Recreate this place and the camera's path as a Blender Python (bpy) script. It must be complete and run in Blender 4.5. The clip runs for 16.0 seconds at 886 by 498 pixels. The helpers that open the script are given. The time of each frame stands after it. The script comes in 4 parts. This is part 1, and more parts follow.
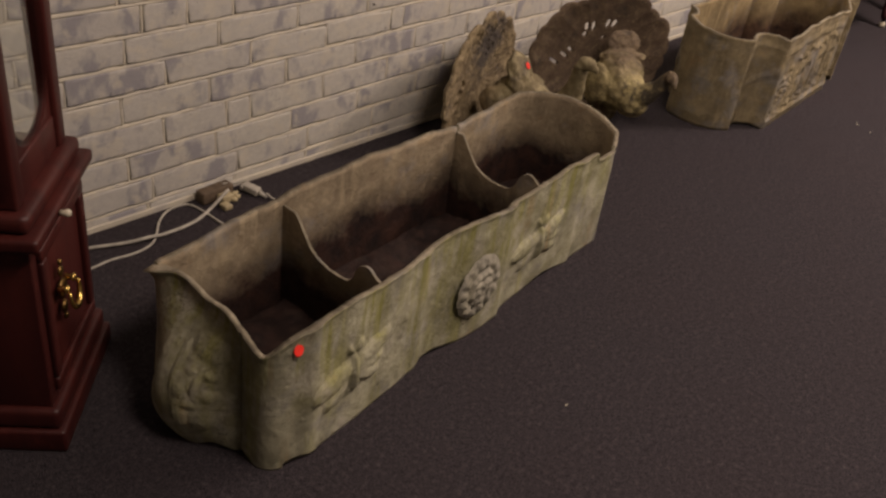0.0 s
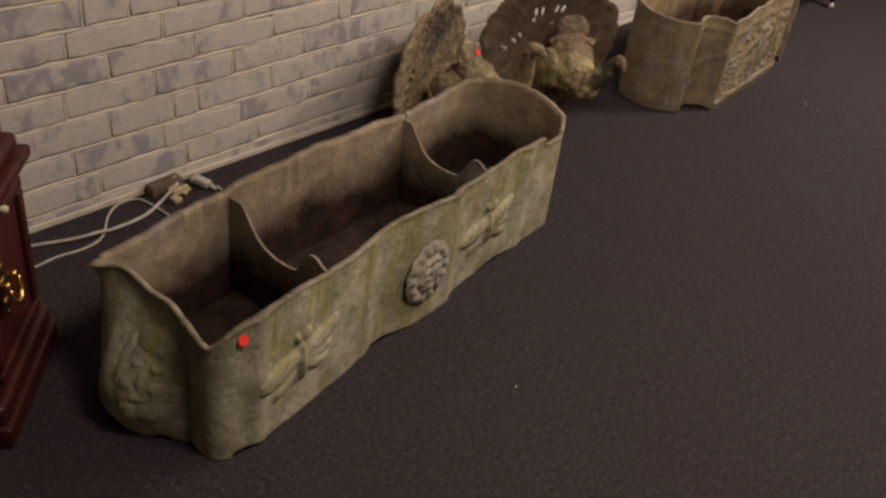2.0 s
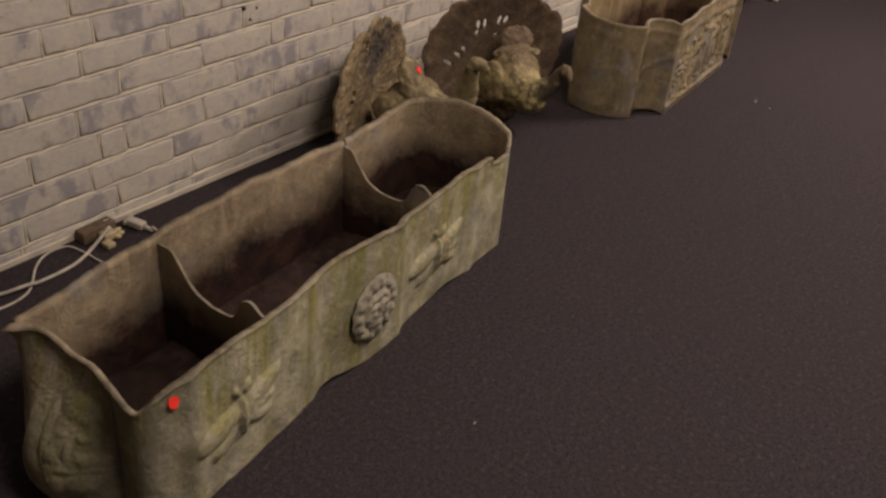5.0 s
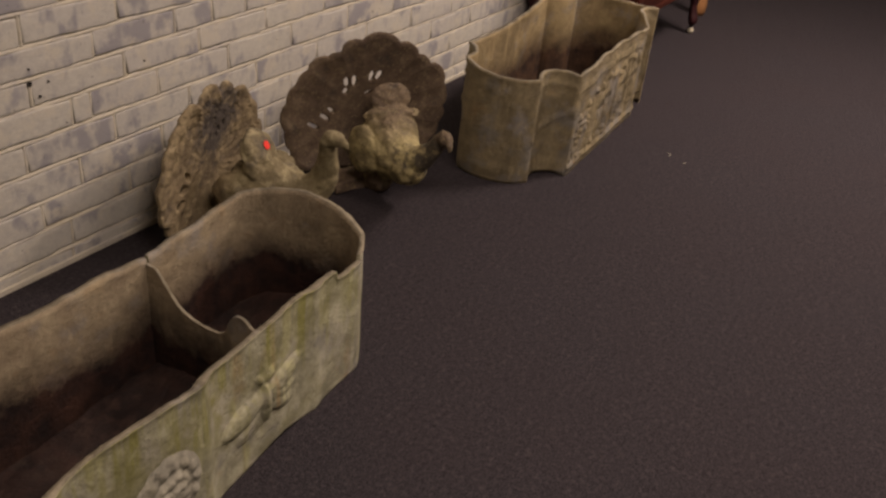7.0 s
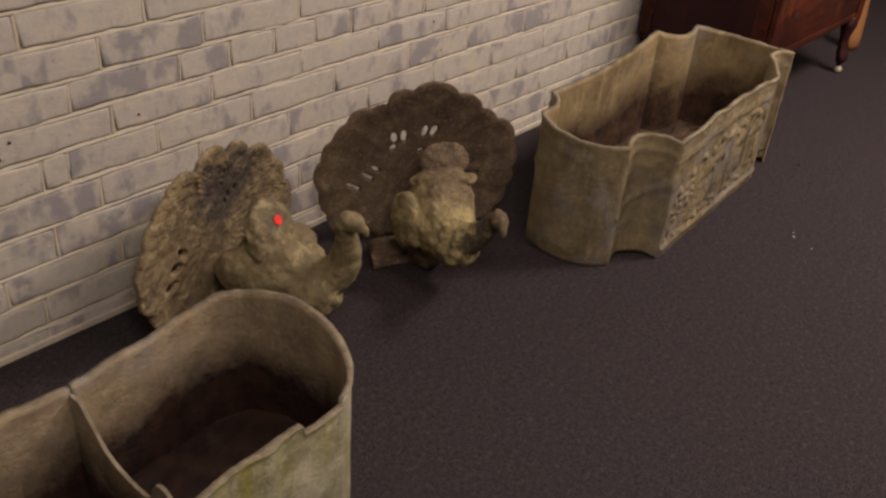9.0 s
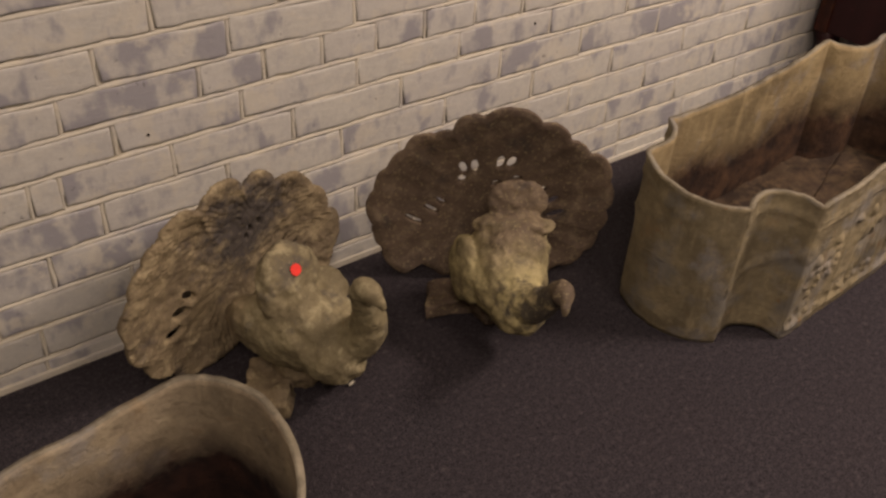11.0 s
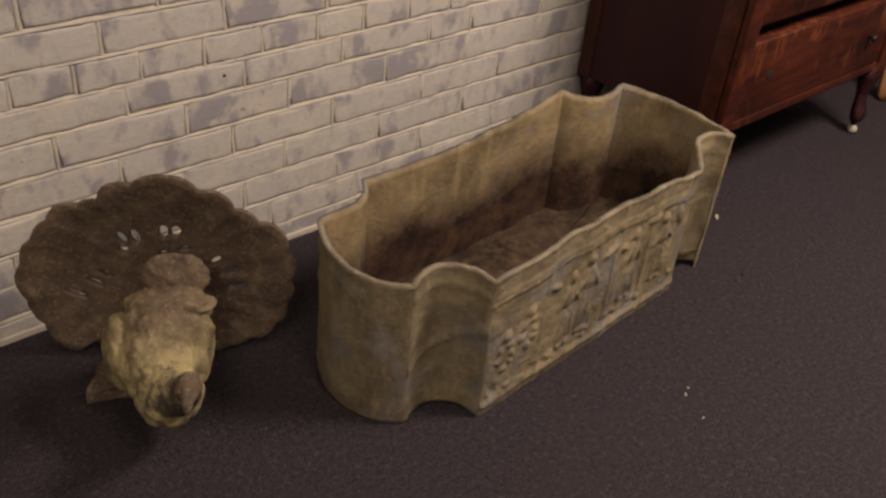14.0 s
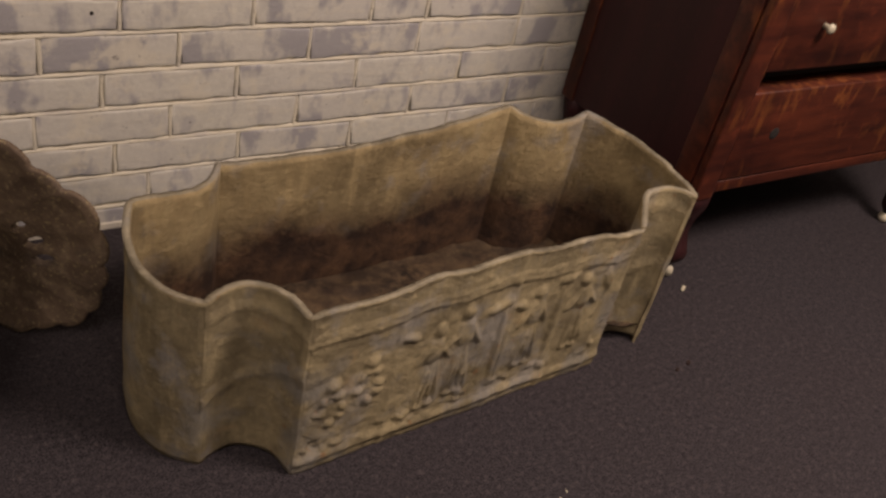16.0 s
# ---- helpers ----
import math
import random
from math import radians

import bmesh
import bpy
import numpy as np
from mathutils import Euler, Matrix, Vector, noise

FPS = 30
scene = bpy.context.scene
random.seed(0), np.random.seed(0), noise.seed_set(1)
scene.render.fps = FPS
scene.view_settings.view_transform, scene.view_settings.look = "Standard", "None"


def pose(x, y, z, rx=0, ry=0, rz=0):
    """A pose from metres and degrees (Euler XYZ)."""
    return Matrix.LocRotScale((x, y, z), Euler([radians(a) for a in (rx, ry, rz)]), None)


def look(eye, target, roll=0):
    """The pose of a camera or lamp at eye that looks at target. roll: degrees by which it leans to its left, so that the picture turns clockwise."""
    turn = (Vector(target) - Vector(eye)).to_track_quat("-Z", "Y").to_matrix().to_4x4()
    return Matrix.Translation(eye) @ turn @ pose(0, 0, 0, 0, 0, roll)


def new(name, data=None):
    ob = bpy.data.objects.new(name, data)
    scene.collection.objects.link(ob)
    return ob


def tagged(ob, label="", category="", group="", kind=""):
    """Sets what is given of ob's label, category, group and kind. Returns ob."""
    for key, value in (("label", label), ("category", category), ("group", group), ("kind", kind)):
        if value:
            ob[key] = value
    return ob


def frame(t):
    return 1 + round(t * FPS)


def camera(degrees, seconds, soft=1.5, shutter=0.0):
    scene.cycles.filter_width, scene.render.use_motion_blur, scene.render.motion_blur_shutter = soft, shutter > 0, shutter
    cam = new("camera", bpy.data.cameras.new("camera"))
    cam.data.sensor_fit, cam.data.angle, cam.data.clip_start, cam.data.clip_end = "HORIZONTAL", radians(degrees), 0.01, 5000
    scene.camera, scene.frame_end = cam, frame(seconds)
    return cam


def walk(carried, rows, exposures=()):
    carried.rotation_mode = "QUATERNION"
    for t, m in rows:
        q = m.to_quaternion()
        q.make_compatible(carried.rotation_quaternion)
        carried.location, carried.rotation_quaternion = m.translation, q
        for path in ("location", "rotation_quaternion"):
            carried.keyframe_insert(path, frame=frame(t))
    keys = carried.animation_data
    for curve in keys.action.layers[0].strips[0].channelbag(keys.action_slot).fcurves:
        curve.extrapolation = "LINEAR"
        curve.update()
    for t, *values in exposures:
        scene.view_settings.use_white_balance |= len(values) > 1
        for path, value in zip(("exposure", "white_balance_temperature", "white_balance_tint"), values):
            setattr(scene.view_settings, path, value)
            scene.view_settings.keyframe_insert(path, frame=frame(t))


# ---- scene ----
cam = camera(52.9, 16.0, soft=2.6)
PATH = [
    (0, (0.29, -1.914, 1.32), (1.608, -0.859, 0.248), 8.2),
    (0.5, (0.302, -1.945, 1.332), (1.633, -0.911, 0.255), 7.6),
    (1, (0.308, -1.96, 1.334), (1.668, -0.957, 0.264), 8.4),
    (1.5, (0.307, -1.96, 1.331), (1.676, -0.967, 0.263), 8.4),
    (2, (0.313, -1.964, 1.328), (1.667, -0.967, 0.244), 7.9),
    (2.5, (0.315, -1.966, 1.336), (1.671, -0.971, 0.253), 7.8),
    (3, (0.312, -1.971, 1.335), (1.675, -0.978, 0.26), 7.7),
    (3.2, (0.314, -1.973, 1.332), (1.677, -0.978, 0.259), 7.4),
    (5.3, (0.497, -1.909, 1.319), (1.913, -0.98, 0.256), 5.0),
    (5.5, (0.561, -1.86, 1.309), (1.991, -0.968, 0.231), 5.2),
    (6, (0.686, -1.768, 1.321), (2.191, -0.959, 0.281), 5.2),
    (6.5, (0.792, -1.777, 1.319), (2.319, -0.957, 0.32), 4.8),
    (7, (0.984, -1.802, 1.314), (2.474, -0.953, 0.285), 5.7),
    (7.5, (1.121, -1.818, 1.32), (2.622, -0.967, 0.309), 4.2),
    (8, (1.273, -1.778, 1.301), (2.768, -0.95, 0.262), 4.9),
    (8.5, (1.427, -1.696, 1.29), (2.829, -0.763, 0.212), 5.4),
    (9, (1.539, -1.661, 1.301), (2.854, -0.586, 0.244), 4.6),
    (9.2, (1.596, -1.67, 1.305), (2.856, -0.514, 0.268), 3.9),
    (11.3, (2.08, -1.504, 1.328), (3.054, -0.227, 0.136), 2.7),
    (11.5, (2.102, -1.504, 1.334), (3.077, -0.224, 0.146), 2.7),
    (12, (2.188, -1.539, 1.351), (3.15, -0.215, 0.201), 4.5),
    (12.5, (2.29, -1.584, 1.351), (3.154, -0.218, 0.173), 4.9),
    (13, (2.385, -1.633, 1.346), (3.305, -0.3, 0.174), 5.3),
    (13.5, (2.473, -1.674, 1.356), (3.488, -0.395, 0.2), 4.8),
    (14, (2.576, -1.671, 1.355), (3.7, -0.481, 0.205), 5.5),
    (14.5, (2.741, -1.646, 1.341), (3.943, -0.556, 0.172), 7.8),
    (15, (2.87, -1.624, 1.308), (4.089, -0.563, 0.13), 9.5),
    (15.5, (2.953, -1.63, 1.285), (4.123, -0.448, 0.174), 11.3),
    (16, (3.09, -1.657, 1.235), (4.091, -0.369, 0.077), 13.3),
]
walk(cam, [(t, look(eye, target, roll)) for t, eye, target, roll in PATH],
     exposures=((0.0, 0.06), (3.0, 0.07), (6.0, 0.0), (9.0, -0.06), (11.5, 0.04), (12.5, 0.03), (13.2, -0.07), (14.5, -0.16), (16.0, -0.18)))

# ---------------------------------------------------------------- light
world = bpy.data.worlds.new("room_dark")
world.use_nodes = True
world.node_tree.nodes["Background"].inputs[0].default_value = (0.02, 0.018, 0.018, 1)
world.node_tree.nodes["Background"].inputs[1].default_value = 0.3
scene.world = world


def ceiling_lamp(x, y, watts, size, color=(1.0, 0.79, 0.685)):
    lamp = bpy.data.lights.new("ceiling_lamp", "AREA")
    lamp.shape, lamp.size, lamp.energy, lamp.color = "DISK", size, watts, color
    ob = new("ceiling_lamp", lamp)
    ob.matrix_world = pose(x, y, 2.62)
    return ob


ceiling_lamp(5.0, -1.8, 110, 0.85)
ceiling_lamp(3.2, -2.1, 26, 0.9)
ceiling_lamp(1.5, -2.25, 46, 0.9)

# ---------------------------------------------------------------- materials


def nodes_of(name):
    m = bpy.data.materials.new(name)
    m.use_nodes = True
    t = m.node_tree
    return m, t, t.nodes["Principled BSDF"]


def add(t, kind, **inputs):
    n = t.nodes.new(kind)
    for key, value in inputs.items():
        n.inputs[key].default_value = value
    return n


def noise_at(t, coord, scale, detail=5.0, rough=0.6):
    n = add(t, "ShaderNodeTexNoise", Scale=scale, Detail=detail, Roughness=rough)
    t.links.new(coord, n.inputs["Vector"])
    return n.outputs["Fac"]


def ramp(t, fac, lo, hi, a=0.0, b=1.0):
    n = add(t, "ShaderNodeMapRange")
    n.inputs["From Min"].default_value, n.inputs["From Max"].default_value = lo, hi
    n.inputs["To Min"].default_value, n.inputs["To Max"].default_value = a, b
    t.links.new(fac, n.inputs["Value"])
    return n.outputs[0]


def mix(t, fac, a, b, how="MIX"):
    n = t.nodes.new("ShaderNodeMix")
    n.data_type, n.blend_type = "RGBA", how
    for sock, v in ((n.inputs[0], fac), (n.inputs[6], a), (n.inputs[7], b)):
        if isinstance(v, (int, float)):
            sock.default_value = v
        elif isinstance(v, tuple):
            sock.default_value = (*v, 1)
        else:
            t.links.new(v, sock)
    return n.outputs[2]


def math_node(t, op, a, b):
    n = t.nodes.new("ShaderNodeMath")
    n.operation = op
    for sock, v in zip(n.inputs, (a, b)):
        if isinstance(v, (int, float)):
            sock.default_value = v
        else:
            t.links.new(v, sock)
    return n.outputs[0]


def bump(t, bsdf, height, strength, distance):
    n = add(t, "ShaderNodeBump", Strength=strength, Distance=distance)
    t.links.new(height, n.inputs["Height"])
    t.links.new(n.outputs[0], bsdf.inputs["Normal"])


def coords(t, which="Object"):
    return t.nodes.new("ShaderNodeTexCoord").outputs[which]


def world_pos(t):
    return t.nodes.new("ShaderNodeNewGeometry").outputs["Position"]


def mat_carpet():
    m, t, b = nodes_of("charcoal_carpet")
    p = world_pos(t)
    tuft, pile = noise_at(t, p, 300, 2, 0.7), noise_at(t, p, 85, 5, 0.8)
    c = mix(t, ramp(t, tuft, 0.36, 0.66), (0.017, 0.0145, 0.0172), (0.074, 0.065, 0.072))
    c = mix(t, ramp(t, noise_at(t, p, 2.2, 6), 0.4, 0.7, 0.0, 0.42), c, (0.046, 0.037, 0.040))
    c = mix(t, ramp(t, pile, 0.54, 0.68, 0.0, 0.8), c, (0.106, 0.090, 0.094))
    c = mix(t, ramp(t, pile, 0.46, 0.33, 0.0, 0.9), c, (0.016, 0.014, 0.016))
    c = mix(t, ramp(t, noise_at(t, p, 34, 4, 0.7), 0.60, 0.72, 0.0, 0.5), c, (0.098, 0.080, 0.080))
    c = mix(t, ramp(t, noise_at(t, p, 62, 3, 0.6), 0.70, 0.76, 0.0, 0.6), c, (0.13, 0.105, 0.095))
    t.links.new(c, b.inputs["Base Color"])
    b.inputs["Roughness"].default_value, b.inputs["Specular IOR Level"].default_value = 0.95, 0.1
    bump(t, b, math_node(t, "ADD", tuft, pile), 0.9, 0.006)
    return m


def mat_brick():
    """Old whitewash: warm pale paint brushed over grey brick, worn through in soft upright patches."""
    m, t, b = nodes_of("painted_brick")
    p = world_pos(t)
    rnd = t.nodes.new("ShaderNodeObjectInfo").outputs["Random"]
    off = t.nodes.new("ShaderNodeVectorMath")
    off.operation = "ADD"
    t.links.new(p, off.inputs[0])
    cx = t.nodes.new("ShaderNodeCombineXYZ")
    t.links.new(math_node(t, "MULTIPLY", rnd, 37.0), cx.inputs[0])
    t.links.new(cx.outputs[0], off.inputs[1])
    q = off.outputs[0]
    upright = add(t, "ShaderNodeMapping", Scale=(1.0, 1.0, 0.55))
    t.links.new(q, upright.inputs[0])
    u = upright.outputs[0]
    brush = add(t, "ShaderNodeMapping", Scale=(0.35, 1.0, 1.5))
    t.links.new(p, brush.inputs[0])
    strokes = noise_at(t, brush.outputs[0], 42, 5, 0.7)
    thin, patch, broad = noise_at(t, q, 60, 5, 0.7), noise_at(t, u, 10.5, 4, 0.55), noise_at(t, p, 2.6, 4, 0.6)
    c = mix(t, ramp(t, thin, 0.3, 0.72), (0.475, 0.462, 0.41), (0.60, 0.583, 0.505))
    c = mix(t, ramp(t, broad, 0.42, 0.62, 0.0, 0.6), c, (0.52, 0.505, 0.465))
    c = mix(t, ramp(t, rnd, 0.0, 1.0, 0.0, 0.30), c, (0.45, 0.43, 0.41))
    c = mix(t, ramp(t, strokes, 0.53, 0.68, 0.0, 0.45), c, (0.62, 0.58, 0.48))
    c = mix(t, ramp(t, noise_at(t, p, 30, 5, 0.7), 0.52, 0.66, 0.0, 0.4), c, (0.40, 0.39, 0.37))
    bare = math_node(t, "ADD", patch, math_node(t, "MULTIPLY", math_node(t, "SUBTRACT", rnd, 0.5), 0.13))
    bare = math_node(t, "ADD", bare, math_node(t, "MULTIPLY", math_node(t, "SUBTRACT", thin, 0.5), 0.10))
    c = mix(t, ramp(t, bare, 0.525, 0.60, 0.0, 0.78), c, (0.27, 0.265, 0.29))
    c = mix(t, ramp(t, noise_at(t, u, 19, 4, 0.6), 0.58, 0.66, 0.0, 0.5), c, (0.33, 0.322, 0.34))
    c = mix(t, ramp(t, noise_at(t, p, 11, 5, 0.65), 0.54, 0.62, 0.0, 0.75), c, (0.585, 0.55, 0.455))
    c = mix(t, ramp(t, noise_at(t, q, 70, 3, 0.5), 0.70, 0.76, 0.0, 0.6), c, (0.13, 0.12, 0.12))
    t.links.new(c, b.inputs["Base Color"])
    b.inputs["Roughness"].default_value = 0.66
    bump(t, b, math_node(t, "ADD", math_node(t, "ADD", thin, strokes), math_node(t, "MULTIPLY", patch, 1.2)), 0.35, 0.004)
    return m


def mat_mortar():
    m, t, b = nodes_of("cream_mortar")
    p = world_pos(t)
    c = mix(t, ramp(t, noise_at(t, p, 14, 5), 0.35, 0.7), (0.61, 0.565, 0.445), (0.53, 0.497, 0.41))
    c = mix(t, ramp(t, noise_at(t, p, 8, 5), 0.50, 0.62, 0.0, 0.75), c, (0.43, 0.41, 0.38))
    c = mix(t, ramp(t, noise_at(t, p, 75, 4, 0.6), 0.66, 0.74, 0.0, 0.6), c, (0.14, 0.12, 0.10))
    c = mix(t, ramp(t, noise_at(t, p, 11, 5, 0.65), 0.54, 0.62, 0.0, 0.75), c, (0.585, 0.55, 0.455))
    t.links.new(c, b.inputs["Base Color"])
    b.inputs["Roughness"].default_value = 0.85
    bump(t, b, noise_at(t, p, 120, 5), 0.6, 0.004)
    return m


def mat_lead(name, pale, dark, moss, moss_amount, soil_top, grey=0.55, streak=0.13, stain=((0.010, 0.0045, 0.0038), (0.042, 0.018, 0.011)), fade=0.05):
    """Weathered cast garden ware; soil_top: how high the old earth stained the inside."""
    m, t, b = nodes_of(name)
    p = world_pos(t)
    big, mid, fine = noise_at(t, p, 5, 5, 0.6), noise_at(t, p, 16, 5, 0.6), noise_at(t, p, 95, 3)
    mapping = add(t, "ShaderNodeMapping", Scale=(1.0, 1.0, streak))
    t.links.new(p, mapping.inputs[0])
    runs = noise_at(t, mapping.outputs[0], 26, 5, 0.6)
    c = mix(t, ramp(t, mid, 0.35, 0.68), dark, pale)
    c = mix(t, ramp(t, big, 0.44, 0.64, 0.0, 0.75), c, tuple(0.62 * v for v in dark))
    c = mix(t, ramp(t, noise_at(t, p, 8.5, 4), 0.54, 0.66, 0.0, grey), c, (0.235, 0.23, 0.225))
    c = mix(t, ramp(t, runs, 0.5, 0.68, 0.0, moss_amount), c, moss)
    c = mix(t, ramp(t, math_node(t, "MULTIPLY", runs, big), 0.30, 0.40, 0.0, 0.35), c, tuple(min(1, 1.35 * v) for v in pale))
    drag = add(t, "ShaderNodeMapping", Scale=(1.0, 1.0, 2.2 if streak < 0.5 else 1.0))
    t.links.new(p, drag.inputs[0])
    lines = noise_at(t, drag.outputs[0], 19, 7, 0.75)
    c = mix(t, ramp(t, lines, 0.56, 0.68, 0.0, 0.5), c, tuple(0.6 * v for v in dark))
    c = mix(t, ramp(t, noise_at(t, p, 27, 6, 0.75), 0.58, 0.72, 0.0, grey), c, tuple(min(1, 1.15 * v) for v in pale))
    c = mix(t, ramp(t, noise_at(t, p, 10.5, 5, 0.7), 0.60, 0.70, 0.0, 0.45 * grey), c, (0.30, 0.18, 0.07))
    if moss_amount > 0.8:
        drip = add(t, "ShaderNodeMapping", Scale=(1.0, 1.0, 0.07))
        t.links.new(p, drip.inputs[0])
        high = t.nodes.new("ShaderNodeSeparateXYZ")
        t.links.new(p, high.inputs[0])
        hung = math_node(t, "MULTIPLY", ramp(t, noise_at(t, drip.outputs[0], 33, 4, 0.6), 0.50, 0.62), ramp(t, math_node(t, "ADD", high.outputs[2], math_node(t, "MULTIPLY", big, 0.22)), 0.25, 0.36, 0.0, 0.8))
        c = mix(t, hung, c, (0.25, 0.245, 0.055))
        rust = math_node(t, "MULTIPLY", ramp(t, noise_at(t, drip.outputs[0], 21, 4, 0.6), 0.58, 0.66), ramp(t, big, 0.48, 0.6, 0.0, 0.55))
        c = mix(t, rust, c, (0.34, 0.235, 0.10))
        c = mix(t, ramp(t, noise_at(t, p, 6.5, 4), 0.50, 0.64, 0.0, 0.5), c, (0.215, 0.205, 0.075))
        c = mix(t, ramp(t, noise_at(t, p, 11, 5), 0.54, 0.66, 0.0, 0.65), c, (0.47, 0.445, 0.36))
    c = mix(t, ramp(t, fine, 0.66, 0.76, 0.0, 0.6), c, tuple(0.35 * v for v in dark))
    grit = noise_at(t, p, 52, 6, 0.75)
    c = mix(t, ramp(t, grit, 0.54, 0.72, 0.0, 0.28), c, tuple(0.42 * v for v in dark))
    c = mix(t, ramp(t, grit, 0.46, 0.34, 0.0, 0.24), c, tuple(min(1, 1.2 * v) for v in pale))
    if 0.3 < streak < 0.5:
        c = mix(t, ramp(t, noise_at(t, p, 7, 5, 0.6), 0.54, 0.64, 0.0, 0.6), c, (0.17, 0.165, 0.15))
        c = mix(t, ramp(t, noise_at(t, p, 38, 4, 0.6), 0.66, 0.72, 0.0, 0.7), c, (0.23, 0.12, 0.05))
    if streak > 0.5:
        c = mix(t, ramp(t, noise_at(t, p, 13, 6, 0.7), 0.53, 0.63, 0.0, 0.85), c, tuple(0.42 * v for v in dark))
        c = mix(t, ramp(t, noise_at(t, p, 9.5, 6, 0.7), 0.45, 0.36, 0.0, 0.7), c, tuple(min(1, 1.25 * v) for v in pale))
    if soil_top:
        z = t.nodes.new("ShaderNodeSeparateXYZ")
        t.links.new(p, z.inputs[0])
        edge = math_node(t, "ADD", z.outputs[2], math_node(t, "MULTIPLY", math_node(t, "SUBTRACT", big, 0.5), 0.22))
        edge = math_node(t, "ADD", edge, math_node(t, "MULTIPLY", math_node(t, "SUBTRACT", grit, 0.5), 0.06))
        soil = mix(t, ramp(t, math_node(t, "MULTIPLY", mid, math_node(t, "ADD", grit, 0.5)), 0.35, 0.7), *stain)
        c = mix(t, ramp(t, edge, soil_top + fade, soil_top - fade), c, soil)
    height = math_node(t, "ADD", math_node(t, "MULTIPLY", math_node(t, "ADD", mid, math_node(t, "MULTIPLY", grit, 0.6)), 2.0), math_node(t, "ADD", math_node(t, "MULTIPLY", lines, 0.7), math_node(t, "MULTIPLY", fine, 0.5)))
    t.links.new(c, b.inputs["Base Color"])
    b.inputs["Roughness"].default_value = 0.8
    b.inputs["Specular IOR Level"].default_value = 0.3
    bump(t, b, height, 0.5 if streak < 0.5 else 0.17, 0.0065)
    return m


def mat_bird(name, fan, body, soot, soot_at, soot_reach, cap, cap_depth, relief):
    """Weathered cast bird: fan and body are (dark, base, pale) triples, the body's patina from the breast up to cap; a sooty patch lies round soot_at."""
    m, t, b = nodes_of(name)
    p = coords(t)
    big, mid, grit, fine = noise_at(t, p, 9, 4, 0.55), noise_at(t, p, 27, 5, 0.65), noise_at(t, p, 62, 5, 0.7), noise_at(t, p, 150, 4, 0.65)

    def blotched(dark, base, pale):
        c = mix(t, ramp(t, big, 0.38, 0.62), dark, base)
        c = mix(t, ramp(t, mid, 0.52, 0.66, 0.0, 0.75), c, pale)
        return mix(t, ramp(t, mid, 0.46, 0.36, 0.0, 0.75), c, dark)

    xyz = t.nodes.new("ShaderNodeSeparateXYZ")
    t.links.new(p, xyz.inputs[0])
    wander = math_node(t, "MULTIPLY", math_node(t, "SUBTRACT", mid, 0.5), 0.16)
    ahead = ramp(t, math_node(t, "ADD", xyz.outputs[1], wander), -0.07, -0.12)
    under = ramp(t, math_node(t, "ADD", xyz.outputs[2], wander), cap + cap_depth, cap - cap_depth, 0.12, 1.0)
    above = ramp(t, math_node(t, "ADD", xyz.outputs[2], wander), 0.04, 0.09)
    c = mix(t, math_node(t, "MULTIPLY", math_node(t, "MULTIPLY", ahead, under), above), blotched(*fan), blotched(*body))
    c = mix(t, ramp(t, noise_at(t, p, 15, 5, 0.6), 0.58, 0.67, 0.0, 0.5), c, soot)
    away = t.nodes.new("ShaderNodeVectorMath")
    away.operation = "DISTANCE"
    t.links.new(p, away.inputs[0])
    away.inputs[1].default_value = soot_at
    edge = math_node(t, "ADD", away.outputs["Value"], math_node(t, "MULTIPLY", math_node(t, "SUBTRACT", mid, 0.5), 0.28))
    c = mix(t, ramp(t, edge, soot_reach, 0.45 * soot_reach, 0.0, 0.85), c, soot)
    c = mix(t, ramp(t, grit, 0.56, 0.70, 0.0, 0.4), c, tuple(0.5 * v for v in fan[0]))
    c = mix(t, ramp(t, fine, 0.44, 0.32, 0.0, 0.35), c, body[2])
    t.links.new(c, b.inputs["Base Color"])
    b.inputs["Roughness"].default_value, b.inputs["Specular IOR Level"].default_value = 0.78, 0.3
    bump(t, b, math_node(t, "ADD", mid, math_node(t, "ADD", grit, math_node(t, "MULTIPLY", fine, 0.4))), relief, 0.005)
    return m


def mat_wood(name, a, c2, rough, scale=14.0, stretch=(1.0, 1.0, 0.09), flame=0.0):
    m, t, b = nodes_of(name)
    mapping = add(t, "ShaderNodeMapping", Scale=stretch)
    t.links.new(coords(t), mapping.inputs[0])
    grain = noise_at(t, mapping.outputs[0], scale, 8, 0.65)
    flake = noise_at(t, coords(t), 30, 3)
    c = mix(t, ramp(t, grain, 0.34, 0.66), a, c2)
    c = mix(t, ramp(t, flake, 0.58, 0.72, 0.0, 0.5), c, tuple(1.5 * v for v in c2))
    if flame:
        upright = add(t, "ShaderNodeMapping", Scale=(1.0, 1.0, 0.28))
        t.links.new(coords(t), upright.inputs[0])
        rays = math_node(t, "MULTIPLY", noise_at(t, upright.outputs[0], 42, 4, 0.6), noise_at(t, coords(t), 5, 3))
        c = mix(t, ramp(t, rays, 0.29, 0.37, 0.0, flame), c, (0.24, 0.078, 0.02))
        c = mix(t, ramp(t, noise_at(t, coords(t), 4.5, 4), 0.48, 0.66, 0.0, 0.7), c, tuple(0.5 * v for v in a))
    t.links.new(c, b.inputs["Base Color"])
    b.inputs["Roughness"].default_value, b.inputs["Specular IOR Level"].default_value = rough, 0.35
    bump(t, b, grain, 0.25, 0.003)
    return m


